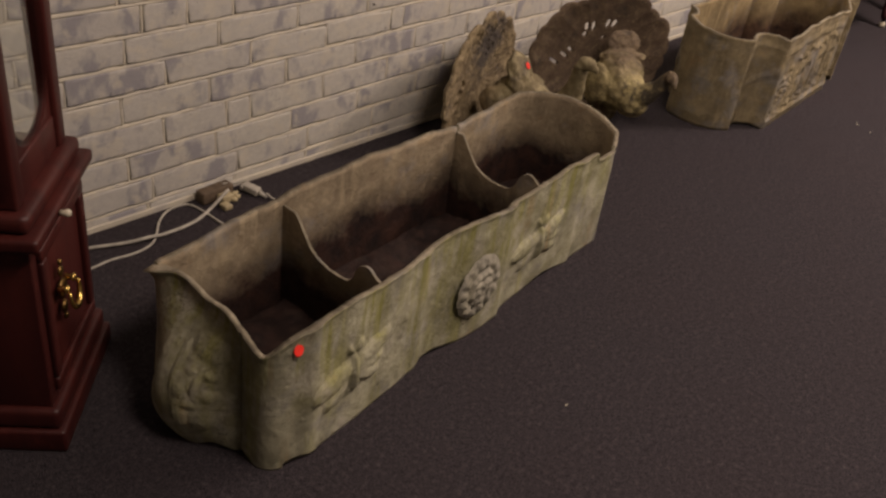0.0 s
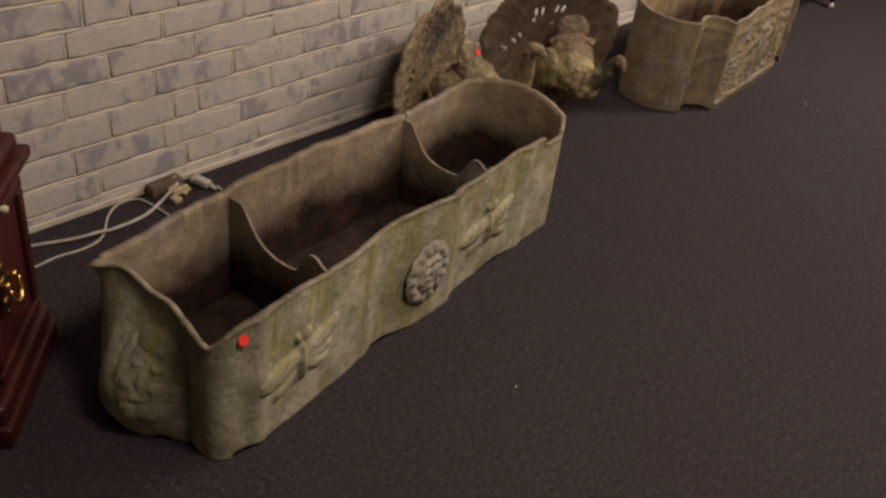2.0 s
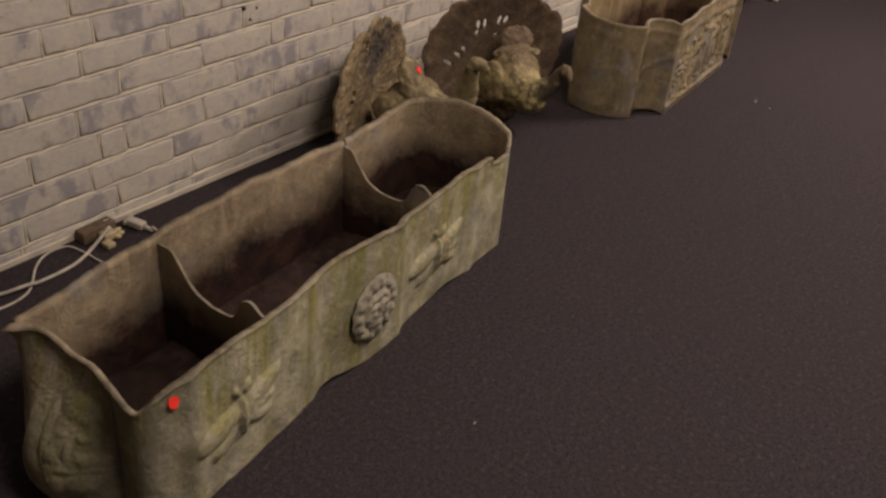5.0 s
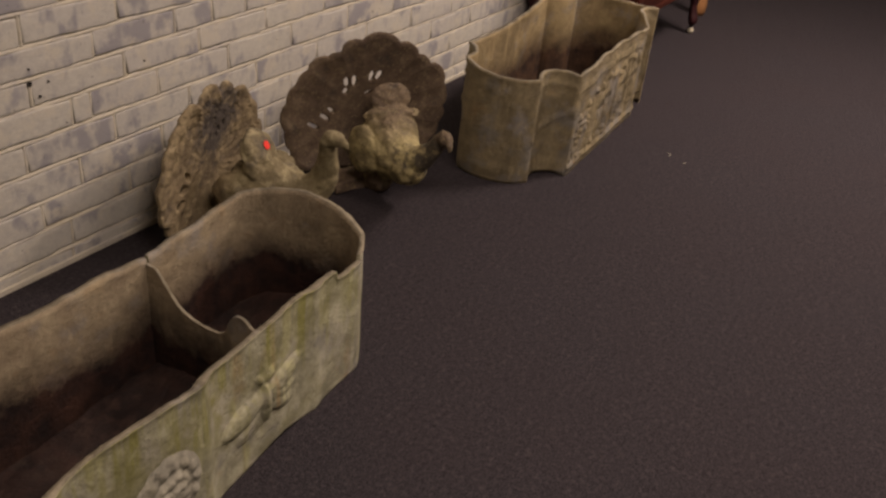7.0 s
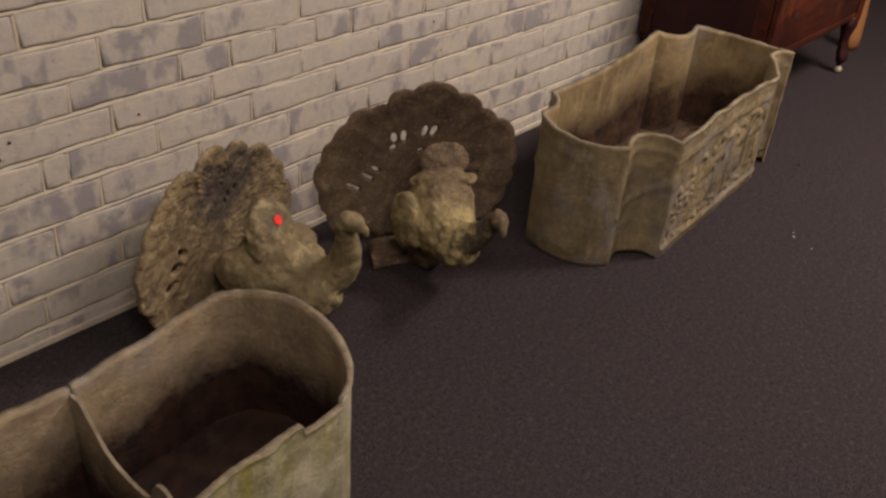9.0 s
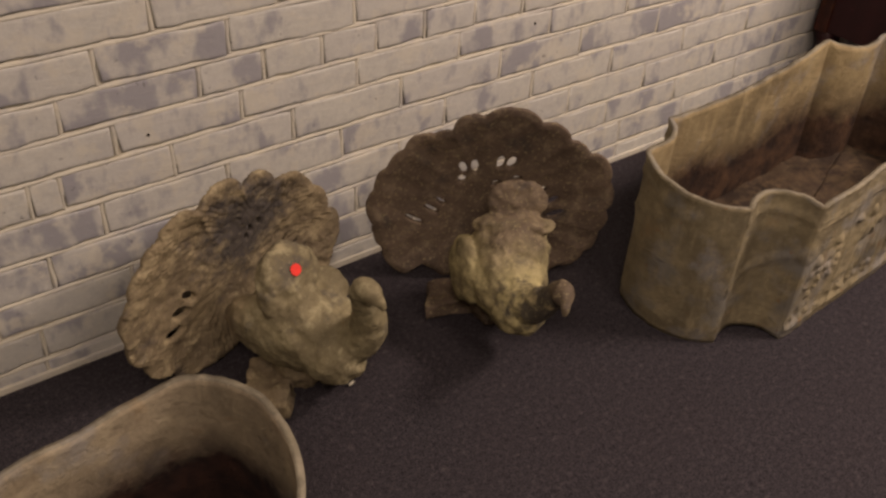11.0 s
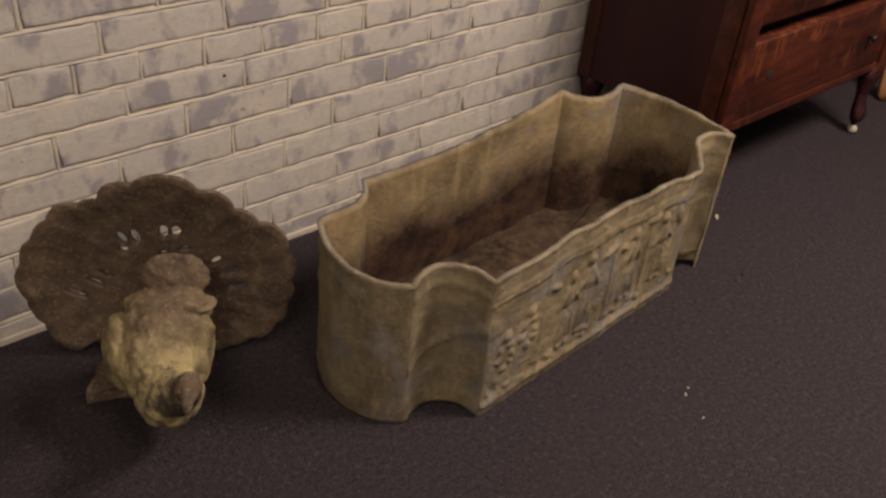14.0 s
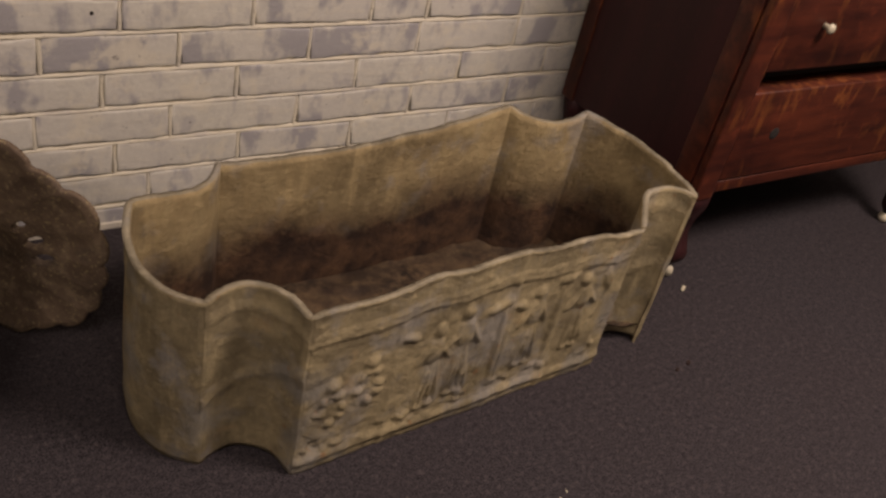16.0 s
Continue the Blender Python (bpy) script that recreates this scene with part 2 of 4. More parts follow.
def mat_plain(name, color, rough, metal=0.0, scale=40.0, spread=0.3):
    m, t, b = nodes_of(name)
    f = noise_at(t, coords(t), scale, 4)
    c = mix(t, ramp(t, f, 0.3, 0.7), tuple(v * (1 - spread) for v in color), tuple(min(1, v * (1 + spread)) for v in color))
    t.links.new(c, b.inputs["Base Color"])
    b.inputs["Roughness"].default_value, b.inputs["Metallic"].default_value = rough, metal
    bump(t, b, f, 0.15, 0.002)
    return m


def mat_glass():
    m, t, b = nodes_of("clock_glass")
    b.inputs["Transmission Weight"].default_value = 1.0
    b.inputs["Roughness"].default_value, b.inputs["IOR"].default_value = 0.02, 1.45
    b.inputs["Base Color"].default_value = (0.9, 0.92, 0.9, 1)
    return m


CARPET, BRICK, MORTAR = mat_carpet(), mat_brick(), mat_mortar()
LEAD_A = mat_lead("mossy_cast_stone", (0.53, 0.515, 0.36), (0.28, 0.27, 0.18), (0.29, 0.285, 0.085), 0.85, 0)
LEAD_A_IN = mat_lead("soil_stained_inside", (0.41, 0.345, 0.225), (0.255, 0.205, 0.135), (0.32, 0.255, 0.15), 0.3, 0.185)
LEAD_B = mat_lead("buff_cast_stone", (0.35, 0.29, 0.165), (0.19, 0.157, 0.093), (0.27, 0.225, 0.125), 0.22, 0, 0.62, 0.35)
LEAD_B_IN = mat_lead("soil_stained_buff_inside", (0.36, 0.285, 0.15), (0.225, 0.172, 0.09), (0.28, 0.205, 0.10), 0.3, 0.215, stain=((0.020, 0.0105, 0.0070), (0.085, 0.046, 0.024)), fade=0.055)
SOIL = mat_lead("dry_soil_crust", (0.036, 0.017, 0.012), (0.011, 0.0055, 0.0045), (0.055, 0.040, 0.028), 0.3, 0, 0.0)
SOIL_B = mat_lead("dry_leafy_soil", (0.085, 0.056, 0.030), (0.026, 0.0155, 0.010), (0.13, 0.095, 0.05), 0.35, 0, 0.0, 0.6)
BIRD_1 = mat_bird("tan_weathered_bird", ((0.145, 0.112, 0.069), (0.26, 0.204, 0.116), (0.38, 0.31, 0.18)), ((0.150, 0.124, 0.070), (0.255, 0.215, 0.118), (0.38, 0.335, 0.195)), (0.060, 0.054, 0.054), (0.02, -0.02, 0.300), 0.135, 0.6, 0.05, 0.4)
BIRD_2 = mat_bird("brown_lichened_bird", ((0.090, 0.064, 0.045), (0.140, 0.101, 0.067), (0.195, 0.150, 0.098)), ((0.135, 0.110, 0.060), (0.34, 0.29, 0.14), (0.50, 0.43, 0.21)), (0.050, 0.044, 0.040), (0.10, -0.36, 0.18), 0.085, 0.235, 0.03, 0.16)
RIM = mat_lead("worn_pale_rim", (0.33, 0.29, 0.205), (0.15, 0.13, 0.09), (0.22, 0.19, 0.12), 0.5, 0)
MAHOGANY = mat_wood("red_mahogany", (0.030, 0.0058, 0.0055), (0.066, 0.0135, 0.0105), 0.45)
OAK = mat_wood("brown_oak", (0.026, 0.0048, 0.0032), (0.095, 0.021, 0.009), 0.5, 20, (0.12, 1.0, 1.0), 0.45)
# darker copy of OAK: the shade on the chest's end is in its colour
OAK_SHADED = mat_wood("shaded_oak", (0.021, 0.0040, 0.0052), (0.037, 0.0078, 0.009), 0.6)
TAN = mat_wood("tan_wood", (0.30, 0.14, 0.055), (0.42, 0.21, 0.085), 0.5)
BRASS = mat_plain("brass", (0.75, 0.52, 0.16), 0.25, 1.0)
BRASS_OLD = mat_plain("darkened_brass", (0.16, 0.10, 0.035), 0.4, 1.0)
BLACK = mat_plain("black_iron", (0.012, 0.010, 0.010), 0.5)
# near-black that paints the shade of drawer gaps and small holes
GAP_SHADE = mat_plain("recess_shade_black", (0.008, 0.005, 0.004), 0.9)
WHITE = mat_plain("white_porcelain", (0.52, 0.48, 0.36), 0.35)
CORD = mat_plain("white_cord", (0.40, 0.38, 0.32), 0.6)
RED = mat_plain("red_sticker", (0.85, 0.035, 0.02), 0.6, 0.0, 60, 0.1)
PLASTER = mat_plain("grey_plaster", (0.34, 0.32, 0.30), 0.9, 0.0, 6, 0.15)
CEILING = mat_plain("ceiling_tile", (0.6, 0.58, 0.54), 0.9, 0.0, 8, 0.1)
GLASS = mat_glass()
BOSS = mat_lead("lichen_grey_stone", (0.47, 0.445, 0.35), (0.22, 0.21, 0.165), (0.33, 0.31, 0.2), 0.4, 0)

# ---------------------------------------------------------------- helpers


def empty(name, m=Matrix(), **tags):
    ob = new(name)
    ob.matrix_world = m
    return tagged(ob, **tags)


def part(name, bm, material, parent=None, label="", smooth=True, kind=""):
    me = bpy.data.meshes.new(name)
    bmesh.ops.recalc_face_normals(bm, faces=bm.faces)
    bm.to_mesh(me)
    bm.free()
    for f in me.polygons:
        f.use_smooth = smooth
    me.materials.append(material)
    ob = new(name, me)
    ob.parent = parent
    return tagged(ob, label=label, kind=kind)


def box(lo, hi, bevel=0.0, segments=2, bm=None):
    bm = bm or bmesh.new()
    made = bmesh.ops.create_cube(bm, size=1)["verts"]
    for v in made:
        v.co = Vector([l + (h - l) * (c + 0.5) for l, h, c in zip(lo, hi, v.co)])
    if bevel:
        edges = list({e for v in made for e in v.link_edges})
        bmesh.ops.bevel(bm, geom=edges, offset=bevel, segments=segments, affect="EDGES", profile=0.6)
    return bm


def turned(profile, n=20, bm=None, m=Matrix()):
    """A turned piece: profile of (radius, height) from the bottom up."""
    bm = bm or bmesh.new()
    rings = [[bm.verts.new(m @ Vector((r * math.cos(a), r * math.sin(a), z))) for a in np.linspace(0, 2 * math.pi, n, endpoint=False)] for r, z in profile]
    for lo, hi in zip(rings, rings[1:]):
        for i in range(n):
            bm.faces.new((lo[i], lo[(i + 1) % n], hi[(i + 1) % n], hi[i]))
    bm.faces.new(rings[0][::-1])
    bm.faces.new(rings[-1])
    return bm


def tube(points, radius, n=10, bm=None, ends=True):
    """A round cable or limb through points; radius: one number or one per point."""
    bm = bm or bmesh.new()
    points = [Vector(p) for p in points]
    radii = [radius] * len(points) if isinstance(radius, (int, float)) else [float(r) for r in radius]
    rings, side = [], None
    for i, p in enumerate(points):
        d = (points[min(i + 1, len(points) - 1)] - points[max(i - 1, 0)]).normalized()
        if side is None:
            side = d.cross(Vector((0, 0, 1))) if abs(d.z) < 0.9 else Vector((1, 0, 0))
        side = (side - d * side.dot(d)).normalized()
        up = side.cross(d)
        rings.append([bm.verts.new(p + radii[i] * (math.cos(q) * side + math.sin(q) * up)) for q in np.linspace(0, 2 * math.pi, n, endpoint=False)])
    for lo, hi in zip(rings, rings[1:]):
        for i in range(n):
            bm.faces.new((lo[i], lo[(i + 1) % n], hi[(i + 1) % n], hi[i]))
    if ends:
        bm.faces.new(rings[0][::-1])
        bm.faces.new(rings[-1])
    return bm


def spline(points, n):
    """n points along a smooth line through the given ones, evenly by arc length."""
    pts = np.array(points, float)
    ext = np.vstack([2 * pts[0] - pts[1], pts, 2 * pts[-1] - pts[-2]])
    out = []
    for i in range(len(pts) - 1):
        a, b, c, d = ext[i:i + 4]
        for u in np.linspace(0, 1, 16, endpoint=False):
            out.append(0.5 * (2 * b + (c - a) * u + (2 * a - 5 * b + 4 * c - d) * u * u + (3 * b - a - 3 * c + d) * u ** 3))
    out = np.array(out + [pts[-1]])
    run = np.r_[0, np.cumsum(np.linalg.norm(np.diff(out, axis=0), axis=1))]
    return np.stack([np.interp(np.linspace(0, run[-1], n), run, out[:, k]) for k in range(out.shape[1])], 1)


def hump(u, h, cu, ch, ru, rh, turn, height):
    """A rounded raised spot of relief, an ellipse turned by degrees."""
    a = radians(turn)
    x, y = u - cu, h - ch
    d = ((x * math.cos(a) + y * math.sin(a)) / ru) ** 2 + ((y * math.cos(a) - x * math.sin(a)) / rh) ** 2
    return height * math.sqrt(max(0.0, 1 - d)) if d < 1 else 0.0


def swell(s, f):
    """How far a panel swells out low down and in the middle of its length."""
    return max(0.0, math.sin(math.pi * s)) ** 0.7 * math.sin(math.pi * (0.22 + 0.78 * f)) ** 0.8 * (1 - f * f) * 1.2


def sheet(name, parent, material, inner_material, plan, low, high, thick=0.009, relief=None, n=70, rows=26, bulge=0.0, crease=0.004, label=""):
    """One cast panel of a trough: it follows plan with its outside to the right, from low(s) to high(s), s from 0 to 1 along it."""
    line = spline(plan, n)
    step = np.gradient(line, axis=0)
    out = np.stack([step[:, 1], -step[:, 0]], 1)
    out /= np.linalg.norm(out, axis=1)[:, None]
    length = float(np.sum(np.linalg.norm(np.diff(line, axis=0), axis=1)))
    bm = bmesh.new()
    outer, inner = [], []
    for i in range(n):
        s = i / (n - 1)
        lo, hi = low(s), high(s)
        hi += 0.0040 * (noise.noise((line[i][0] * 16, line[i][1] * 16, 3.1)) + 0.45 * noise.noise((line[i][0] * 45, line[i][1] * 45, 8)) + 0.3 * noise.noise((line[i][0] * 140, line[i][1] * 140, 2)))
        lo += 0.002 * noise.noise((line[i][0] * 30, line[i][1] * 30, 5.5)) if lo > 0.004 else 0
        co, ci = [], []
        for j in range(rows):
            f = j / (rows - 1)
            z = lo + (hi - lo) * f
            wob = 0.003 * noise.noise((line[i][0] * 9, line[i][1] * 9, z * 9))
            d = wob + bulge * swell(s, f) + (relief(s * length, z, hi) if relief else 0)
            d -= crease * (math.exp(-(s * length / 0.005) ** 2) + math.exp(-((1 - s) * length / 0.005) ** 2))
            rim = 0.003 * max(0, 1 - (hi - z) / 0.014)
            co.append(bm.verts.new((*(line[i] + out[i] * (d + rim)), z)))
            ci.append(bm.verts.new((*(line[i] + out[i] * (wob + bulge * swell(s, f) - thick)), z - 0.001)))
        outer.append(co)
        inner.append(ci)
    faces_in, caps = [], []
    for i in range(n - 1):
        for j in range(rows - 1):
            bm.faces.new((outer[i][j], outer[i + 1][j], outer[i + 1][j + 1], outer[i][j + 1]))
            faces_in.append(bm.faces.new((inner[i][j], inner[i][j + 1], inner[i + 1][j + 1], inner[i + 1][j])))
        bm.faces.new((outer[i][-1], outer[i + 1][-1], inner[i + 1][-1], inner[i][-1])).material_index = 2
        bm.faces.new((outer[i][0], inner[i][0], inner[i + 1][0], outer[i + 1][0]))
    for i in (0, n - 1):
        for j in range(rows - 1):
            caps.append(bm.faces.new((outer[i][j], outer[i][j + 1], inner[i][j + 1], inner[i][j])))
    for f in faces_in:
        f.material_index = 1
    bm.faces.index_update()
    caps = [f.index for f in caps]
    ob = part(name, bm, material, parent, label)
    for k in caps:
        ob.data.polygons[k].use_smooth = False
    ob.data.materials.append(inner_material)
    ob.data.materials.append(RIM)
    return ob


def soil_floor(name, parent, outline, z, material, seed, inset=0.0, uneven=0.02):
    """The crust of old earth in a trough, inside its outline."""
    pts = np.array(outline, float)
    step = np.roll(pts, -1, 0) - np.roll(pts, 1, 0)
    out = np.stack([step[:, 1], -step[:, 0]], 1)
    pts = pts - inset * out / np.linalg.norm(out, axis=1)[:, None]
    mid = pts.mean(0)
    bm = bmesh.new()
    rings = []
    for r in np.linspace(1.0, 0.06, 14):
        ring = []
        for p in pts:
            q = mid + (p - mid) * r
            h = z + uneven * noise.noise((q[0] * 7, q[1] * 7, seed)) + 0.008 * noise.noise((q[0] * 30, q[1] * 30, seed))
            ring.append(bm.verts.new((*q, h)))
        rings.append(ring)
    k = len(pts)
    for a, b in zip(rings, rings[1:]):
        for i in range(k):
            bm.faces.new((a[i], a[(i + 1) % k], b[(i + 1) % k], b[i]))
    bm.faces.new(rings[-1])
    return part(name, bm, material, parent, "dark dried earth")


# ---------------------------------------------------------------- the room
floor_bm = bmesh.new()
bmesh.ops.create_grid(floor_bm, x_segments=2, y_segments=2, size=1)
for v in floor_bm.verts:
    v.co = Vector((2.8 + v.co.x * 5.2, -2.6 + v.co.y * 2.75, 0))
carpet = tagged(part("floor", floor_bm, CARPET), "charcoal grey low-pile carpet with scattered specks", "floor", kind="structure")

wall_north = tagged(part("wall_north", box((-2.4, 0.0, -0.1), (8.0, 0.15, 2.7)), MORTAR, smooth=False), "painted brick wall with cream mortar joints", "wall", kind="structure")
tagged(part("baseboard", box((-2.4, -0.013, 0.0), (4.9, -0.0055, 0.017), 0.003), MORTAR, smooth=False), "thin cream bead along the foot of the wall", "trim", kind="structure")
for nm, lo, hi in (("wall_west", (-2.55, -5.35, -0.1), (-2.4, 0.15, 2.7)), ("wall_east", (8.0, -5.35, -0.1), (8.15, 0.15, 2.7)), ("wall_south", (-2.4, -5.35, -0.1), (8.0, -5.2, 2.7))):
    tagged(part(nm, box(lo, hi), PLASTER, smooth=False), "plain grey plastered wall", "wall", kind="structure")
tagged(part("ceiling", box((-2.55, -5.35, 2.7), (8.15, 0.15, 2.85)), CEILING, smooth=False), "plain off-white ceiling", "ceiling", kind="structure")

# ---------------------------------------------------------------- the long trough with two dividers


def long_trough():
    t = empty("planter_trough", pose(1.04, -0.965, 0, 0, 0, 5.3), label="long mossy cast stone planter with three soil-stained compartments on the carpet", category="planter")

    def leaf_spray(u, h, cu, ch):
        d = 0.0
        u, h = cu + (u - cu) / 1.22, ch + (h - ch) / 1.1
        for du, dh, ru, rh, turn, up in ((-0.050, 0.004, 0.056, 0.026, 10, 0.010), (-0.040, -0.030, 0.036, 0.017, 38, 0.008), (0.048, 0.018, 0.052, 0.022, 24, 0.010), (0.040, -0.006, 0.040, 0.016, -8, 0.009),
                                         (0.038, -0.028, 0.036, 0.017, -25, 0.009), (0.0, -0.004, 0.009, 0.044, 0, 0.015), (-0.012, 0.054, 0.006, 0.014, 30, 0.008), (0.014, 0.052, 0.006, 0.014, -30, 0.008)):
            d = max(d, hump(u, h, cu + du, ch + dh, ru, rh, turn, up))
        return 1.1 * d * (0.95 + 0.05 * math.cos(abs(u - cu) * 240 + (h - ch) * 380))

    def front_relief(u, z, hi):
        d = 0.0
        for cu, w in ((0.17, 0.022), (0.52, 0.02), (0.83, 0.02), (1.18, 0.022)):
            d += 0.006 * math.exp(-((u - cu) / w) ** 2)
        d += leaf_spray(u, z, 0.292, 0.143) + leaf_spray(u, z, 1.012, 0.140)
        return d

    def front_top(s):
        return 0.302 + 0.012 * math.sin(s * 9.4) ** 2 + 0.012 * math.exp(-((s - 0.53) / 0.1) ** 2) + 0.005 * math.exp(-((s - 0.2) / 0.15) ** 2) - 0.031 * math.exp(-(abs(s - 0.050) / 0.024) ** 1.4) - 0.010 * math.exp(-(s / 0.05) ** 2) + (0.006 if s < 0.93 else -0.012)

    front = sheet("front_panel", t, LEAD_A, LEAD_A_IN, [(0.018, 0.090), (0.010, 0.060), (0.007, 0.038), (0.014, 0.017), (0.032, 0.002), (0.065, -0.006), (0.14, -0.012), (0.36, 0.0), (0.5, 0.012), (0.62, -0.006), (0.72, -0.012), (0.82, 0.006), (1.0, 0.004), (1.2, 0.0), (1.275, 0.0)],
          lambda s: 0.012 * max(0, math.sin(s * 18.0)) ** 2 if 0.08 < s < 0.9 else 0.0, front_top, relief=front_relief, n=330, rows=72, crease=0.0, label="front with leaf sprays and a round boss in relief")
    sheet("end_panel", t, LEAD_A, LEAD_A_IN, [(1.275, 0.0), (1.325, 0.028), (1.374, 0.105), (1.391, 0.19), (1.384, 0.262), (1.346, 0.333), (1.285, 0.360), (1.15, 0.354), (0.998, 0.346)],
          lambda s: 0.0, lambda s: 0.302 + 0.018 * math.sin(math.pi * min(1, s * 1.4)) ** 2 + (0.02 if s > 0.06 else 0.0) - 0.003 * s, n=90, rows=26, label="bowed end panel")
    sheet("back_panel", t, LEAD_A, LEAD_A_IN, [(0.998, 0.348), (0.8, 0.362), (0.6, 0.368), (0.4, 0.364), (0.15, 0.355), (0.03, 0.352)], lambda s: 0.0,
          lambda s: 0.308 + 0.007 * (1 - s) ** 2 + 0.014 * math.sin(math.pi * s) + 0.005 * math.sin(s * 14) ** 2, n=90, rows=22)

    def end_relief(u, z, hi):
        d = 0.0
        for cu, ch, ru, rh, turn, up in ((0.205, 0.150, 0.055, 0.085, 0, 0.010), (0.205, 0.222, 0.050, 0.026, 0, 0.017), (0.185, 0.176, 0.016, 0.010, 10, 0.018), (0.228, 0.176, 0.016, 0.010, -10, 0.018), (0.206, 0.152, 0.009, 0.026, 0, 0.024),
                                         (0.176, 0.135, 0.018, 0.016, 0, 0.018), (0.236, 0.135, 0.018, 0.016, 0, 0.018), (0.206, 0.108, 0.022, 0.008, 0, 0.018), (0.190, 0.078, 0.020, 0.028, 15, 0.017), (0.224, 0.078, 0.020, 0.028, -15, 0.017), (0.150, 0.17, 0.012, 0.05, 8, 0.013), (0.262, 0.17, 0.012, 0.05, -8, 0.013)):
            d = max(d, 0.36 * hump(u, z, cu, ch, ru, rh, turn, up))
        return d + 0.005 * math.exp(-((u - 0.285) / 0.018) ** 2) + 0.030 * math.exp(-(u / 0.032) ** 2) * max(0, 1 - (hi - z) / 0.05) ** 2

    sheet("end_panel", t, LEAD_A, LEAD_A_IN, [(0.03, 0.352), (0.038, 0.32), (0.045, 0.28), (0.043, 0.24), (0.035, 0.17), (0.026, 0.125), (0.018, 0.090)],
          lambda s: 0.014 * math.sin(math.pi * (s - 0.75) / 0.25) ** 2 if s > 0.75 else 0.0,
          lambda s: 0.307 - 0.010 * math.exp(-((s - 0.55) / 0.2) ** 2) - 0.011 * math.exp(-((s - 1) / 0.16) ** 2), relief=end_relief, n=120, rows=72, crease=0.0, bulge=0.098, label="end panel with a worn mask in relief")

    def divider(x0, x1, start):
        bm = bmesh.new()
        prof = spline([(start, 0.304), (0.012, 0.302), (0.03, 0.297), (0.05, 0.268), (0.085, 0.228), (0.13, 0.212), (0.19, 0.214), (0.215, 0.232), (0.235, 0.272), (0.262, 0.288), (0.295, 0.272), (0.338, 0.262)], 60)
        front, back = [], []
        for k, (y, z) in enumerate(prof):
            f = k / 59
            x = x0 + (x1 - x0) * f + 0.006 * math.sin(5 * f)
            z += 0.002 * noise.noise((k * 0.6, x0, 0))
            front.append([bm.verts.new((x, 0.343 - y, h)) for h in np.linspace(0.004, z, 12)])
            back.append([bm.verts.new((x + 0.0065, 0.343 - y, h)) for h in np.linspace(0.004, z, 12)])
        for k in range(59):
            for j in range(11):
                bm.faces.new((front[k][j], front[k + 1][j], front[k + 1][j + 1], front[k][j + 1]))
                bm.faces.new((back[k][j], back[k][j + 1], back[k + 1][j + 1], back[k + 1][j]))
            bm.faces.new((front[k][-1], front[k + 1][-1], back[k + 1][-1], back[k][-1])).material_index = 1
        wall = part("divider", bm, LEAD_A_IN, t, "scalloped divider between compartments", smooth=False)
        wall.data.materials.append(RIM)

    divider(0.372, 0.348, -0.013)
    divider(0.993, 0.967, 0.0)
    outline = spline([(0.02, 0.02), (0.5, 0.02), (1.0, 0.015), (1.26, 0.015), (1.345, 0.08), (1.368, 0.19), (1.35, 0.27), (1.28, 0.335), (0.95, 0.337), (0.4, 0.34), (0.07, 0.34), (0.05, 0.2), (0.02, 0.02)], 90)[:-1]
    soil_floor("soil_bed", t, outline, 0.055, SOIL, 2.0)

    # the round boss: a worn face in a lobed ring of petals
    bm = bmesh.new()
    rings = []
    for r in np.linspace(0.0, 1.0, 22):
        ring = []
        for a in np.linspace(0, 2 * math.pi, 72, endpoint=False):
            rad = 0.079 * r * (1 + 0.045 * abs(math.sin(7 * a + 0.3)) * r ** 3)
            px, pz = r * math.cos(a), r * math.sin(a)
            depth = 0.017 * math.sqrt(max(0, 1 - (r * 0.985) ** 4)) + 0.006 * noise.noise((px * 5, pz * 5, 4)) * (1 - r ** 6)
            depth += 0.0045 * math.cos(14 * a + 0.6) * math.exp(-((r - 0.82) / 0.13) ** 2) - 0.005 * math.exp(-((r - 0.62) / 0.07) ** 2)
            for cx, cz, wx, wz, turn, up in ((0, -0.02, 0.12, 0.28, 0, 0.010), (-0.22, 0.15, 0.2, 0.09, 12, 0.008), (0.22, 0.15, 0.2, 0.09, -12, 0.008), (-0.24, -0.16, 0.17, 0.2, 0, 0.007), (0.24, -0.16, 0.17, 0.2, 0, 0.007), (0, -0.4, 0.24, 0.09, 0, 0.007), (0, 0.42, 0.36, 0.12, 0, 0.006)):
                depth += 0.6 * hump(px, pz, cx, cz, wx, wz, turn, up)
            ring.append(bm.verts.new((0.652 + rad * math.cos(a) * 1.03, -0.006 - depth, 0.143 + rad * math.sin(a) * 1.04)))
        rings.append(ring)
    for a, b in zip(rings, rings[1:]):
        for i in range(72):
            bm.faces.new((a[i], a[(i + 1) % 72], b[(i + 1) % 72], b[i]))
    bmesh.ops.remove_doubles(bm, verts=bm.verts, dist=0.0004)
    part("medallion", bm, BOSS, t, "round lichen-grey boss with worn relief")
    bpy.context.view_layer.update()
    _, at, way, _ = front.closest_point_on_mesh(Vector((0.050, -0.08, 0.284)))
    sticker(t, at + 0.003 * way, Vector((0.0, -1.0, 0.35)), 0.0115)


def sticker(parent, at, way, r):
    bm = turned([(r * 0.98, 0.0), (r, 0.0006), (r * 0.95, 0.0012)], 24)
    ob = part("price_dot", bm, RED, parent, "round red paper sticker", smooth=False)
    turn = Vector(way).to_track_quat("Z", "Y").to_matrix().to_4x4()
    ob.matrix_local = Matrix.Translation(at) @ turn


long_trough()

# ---------------------------------------------------------------- the trough with concave corners


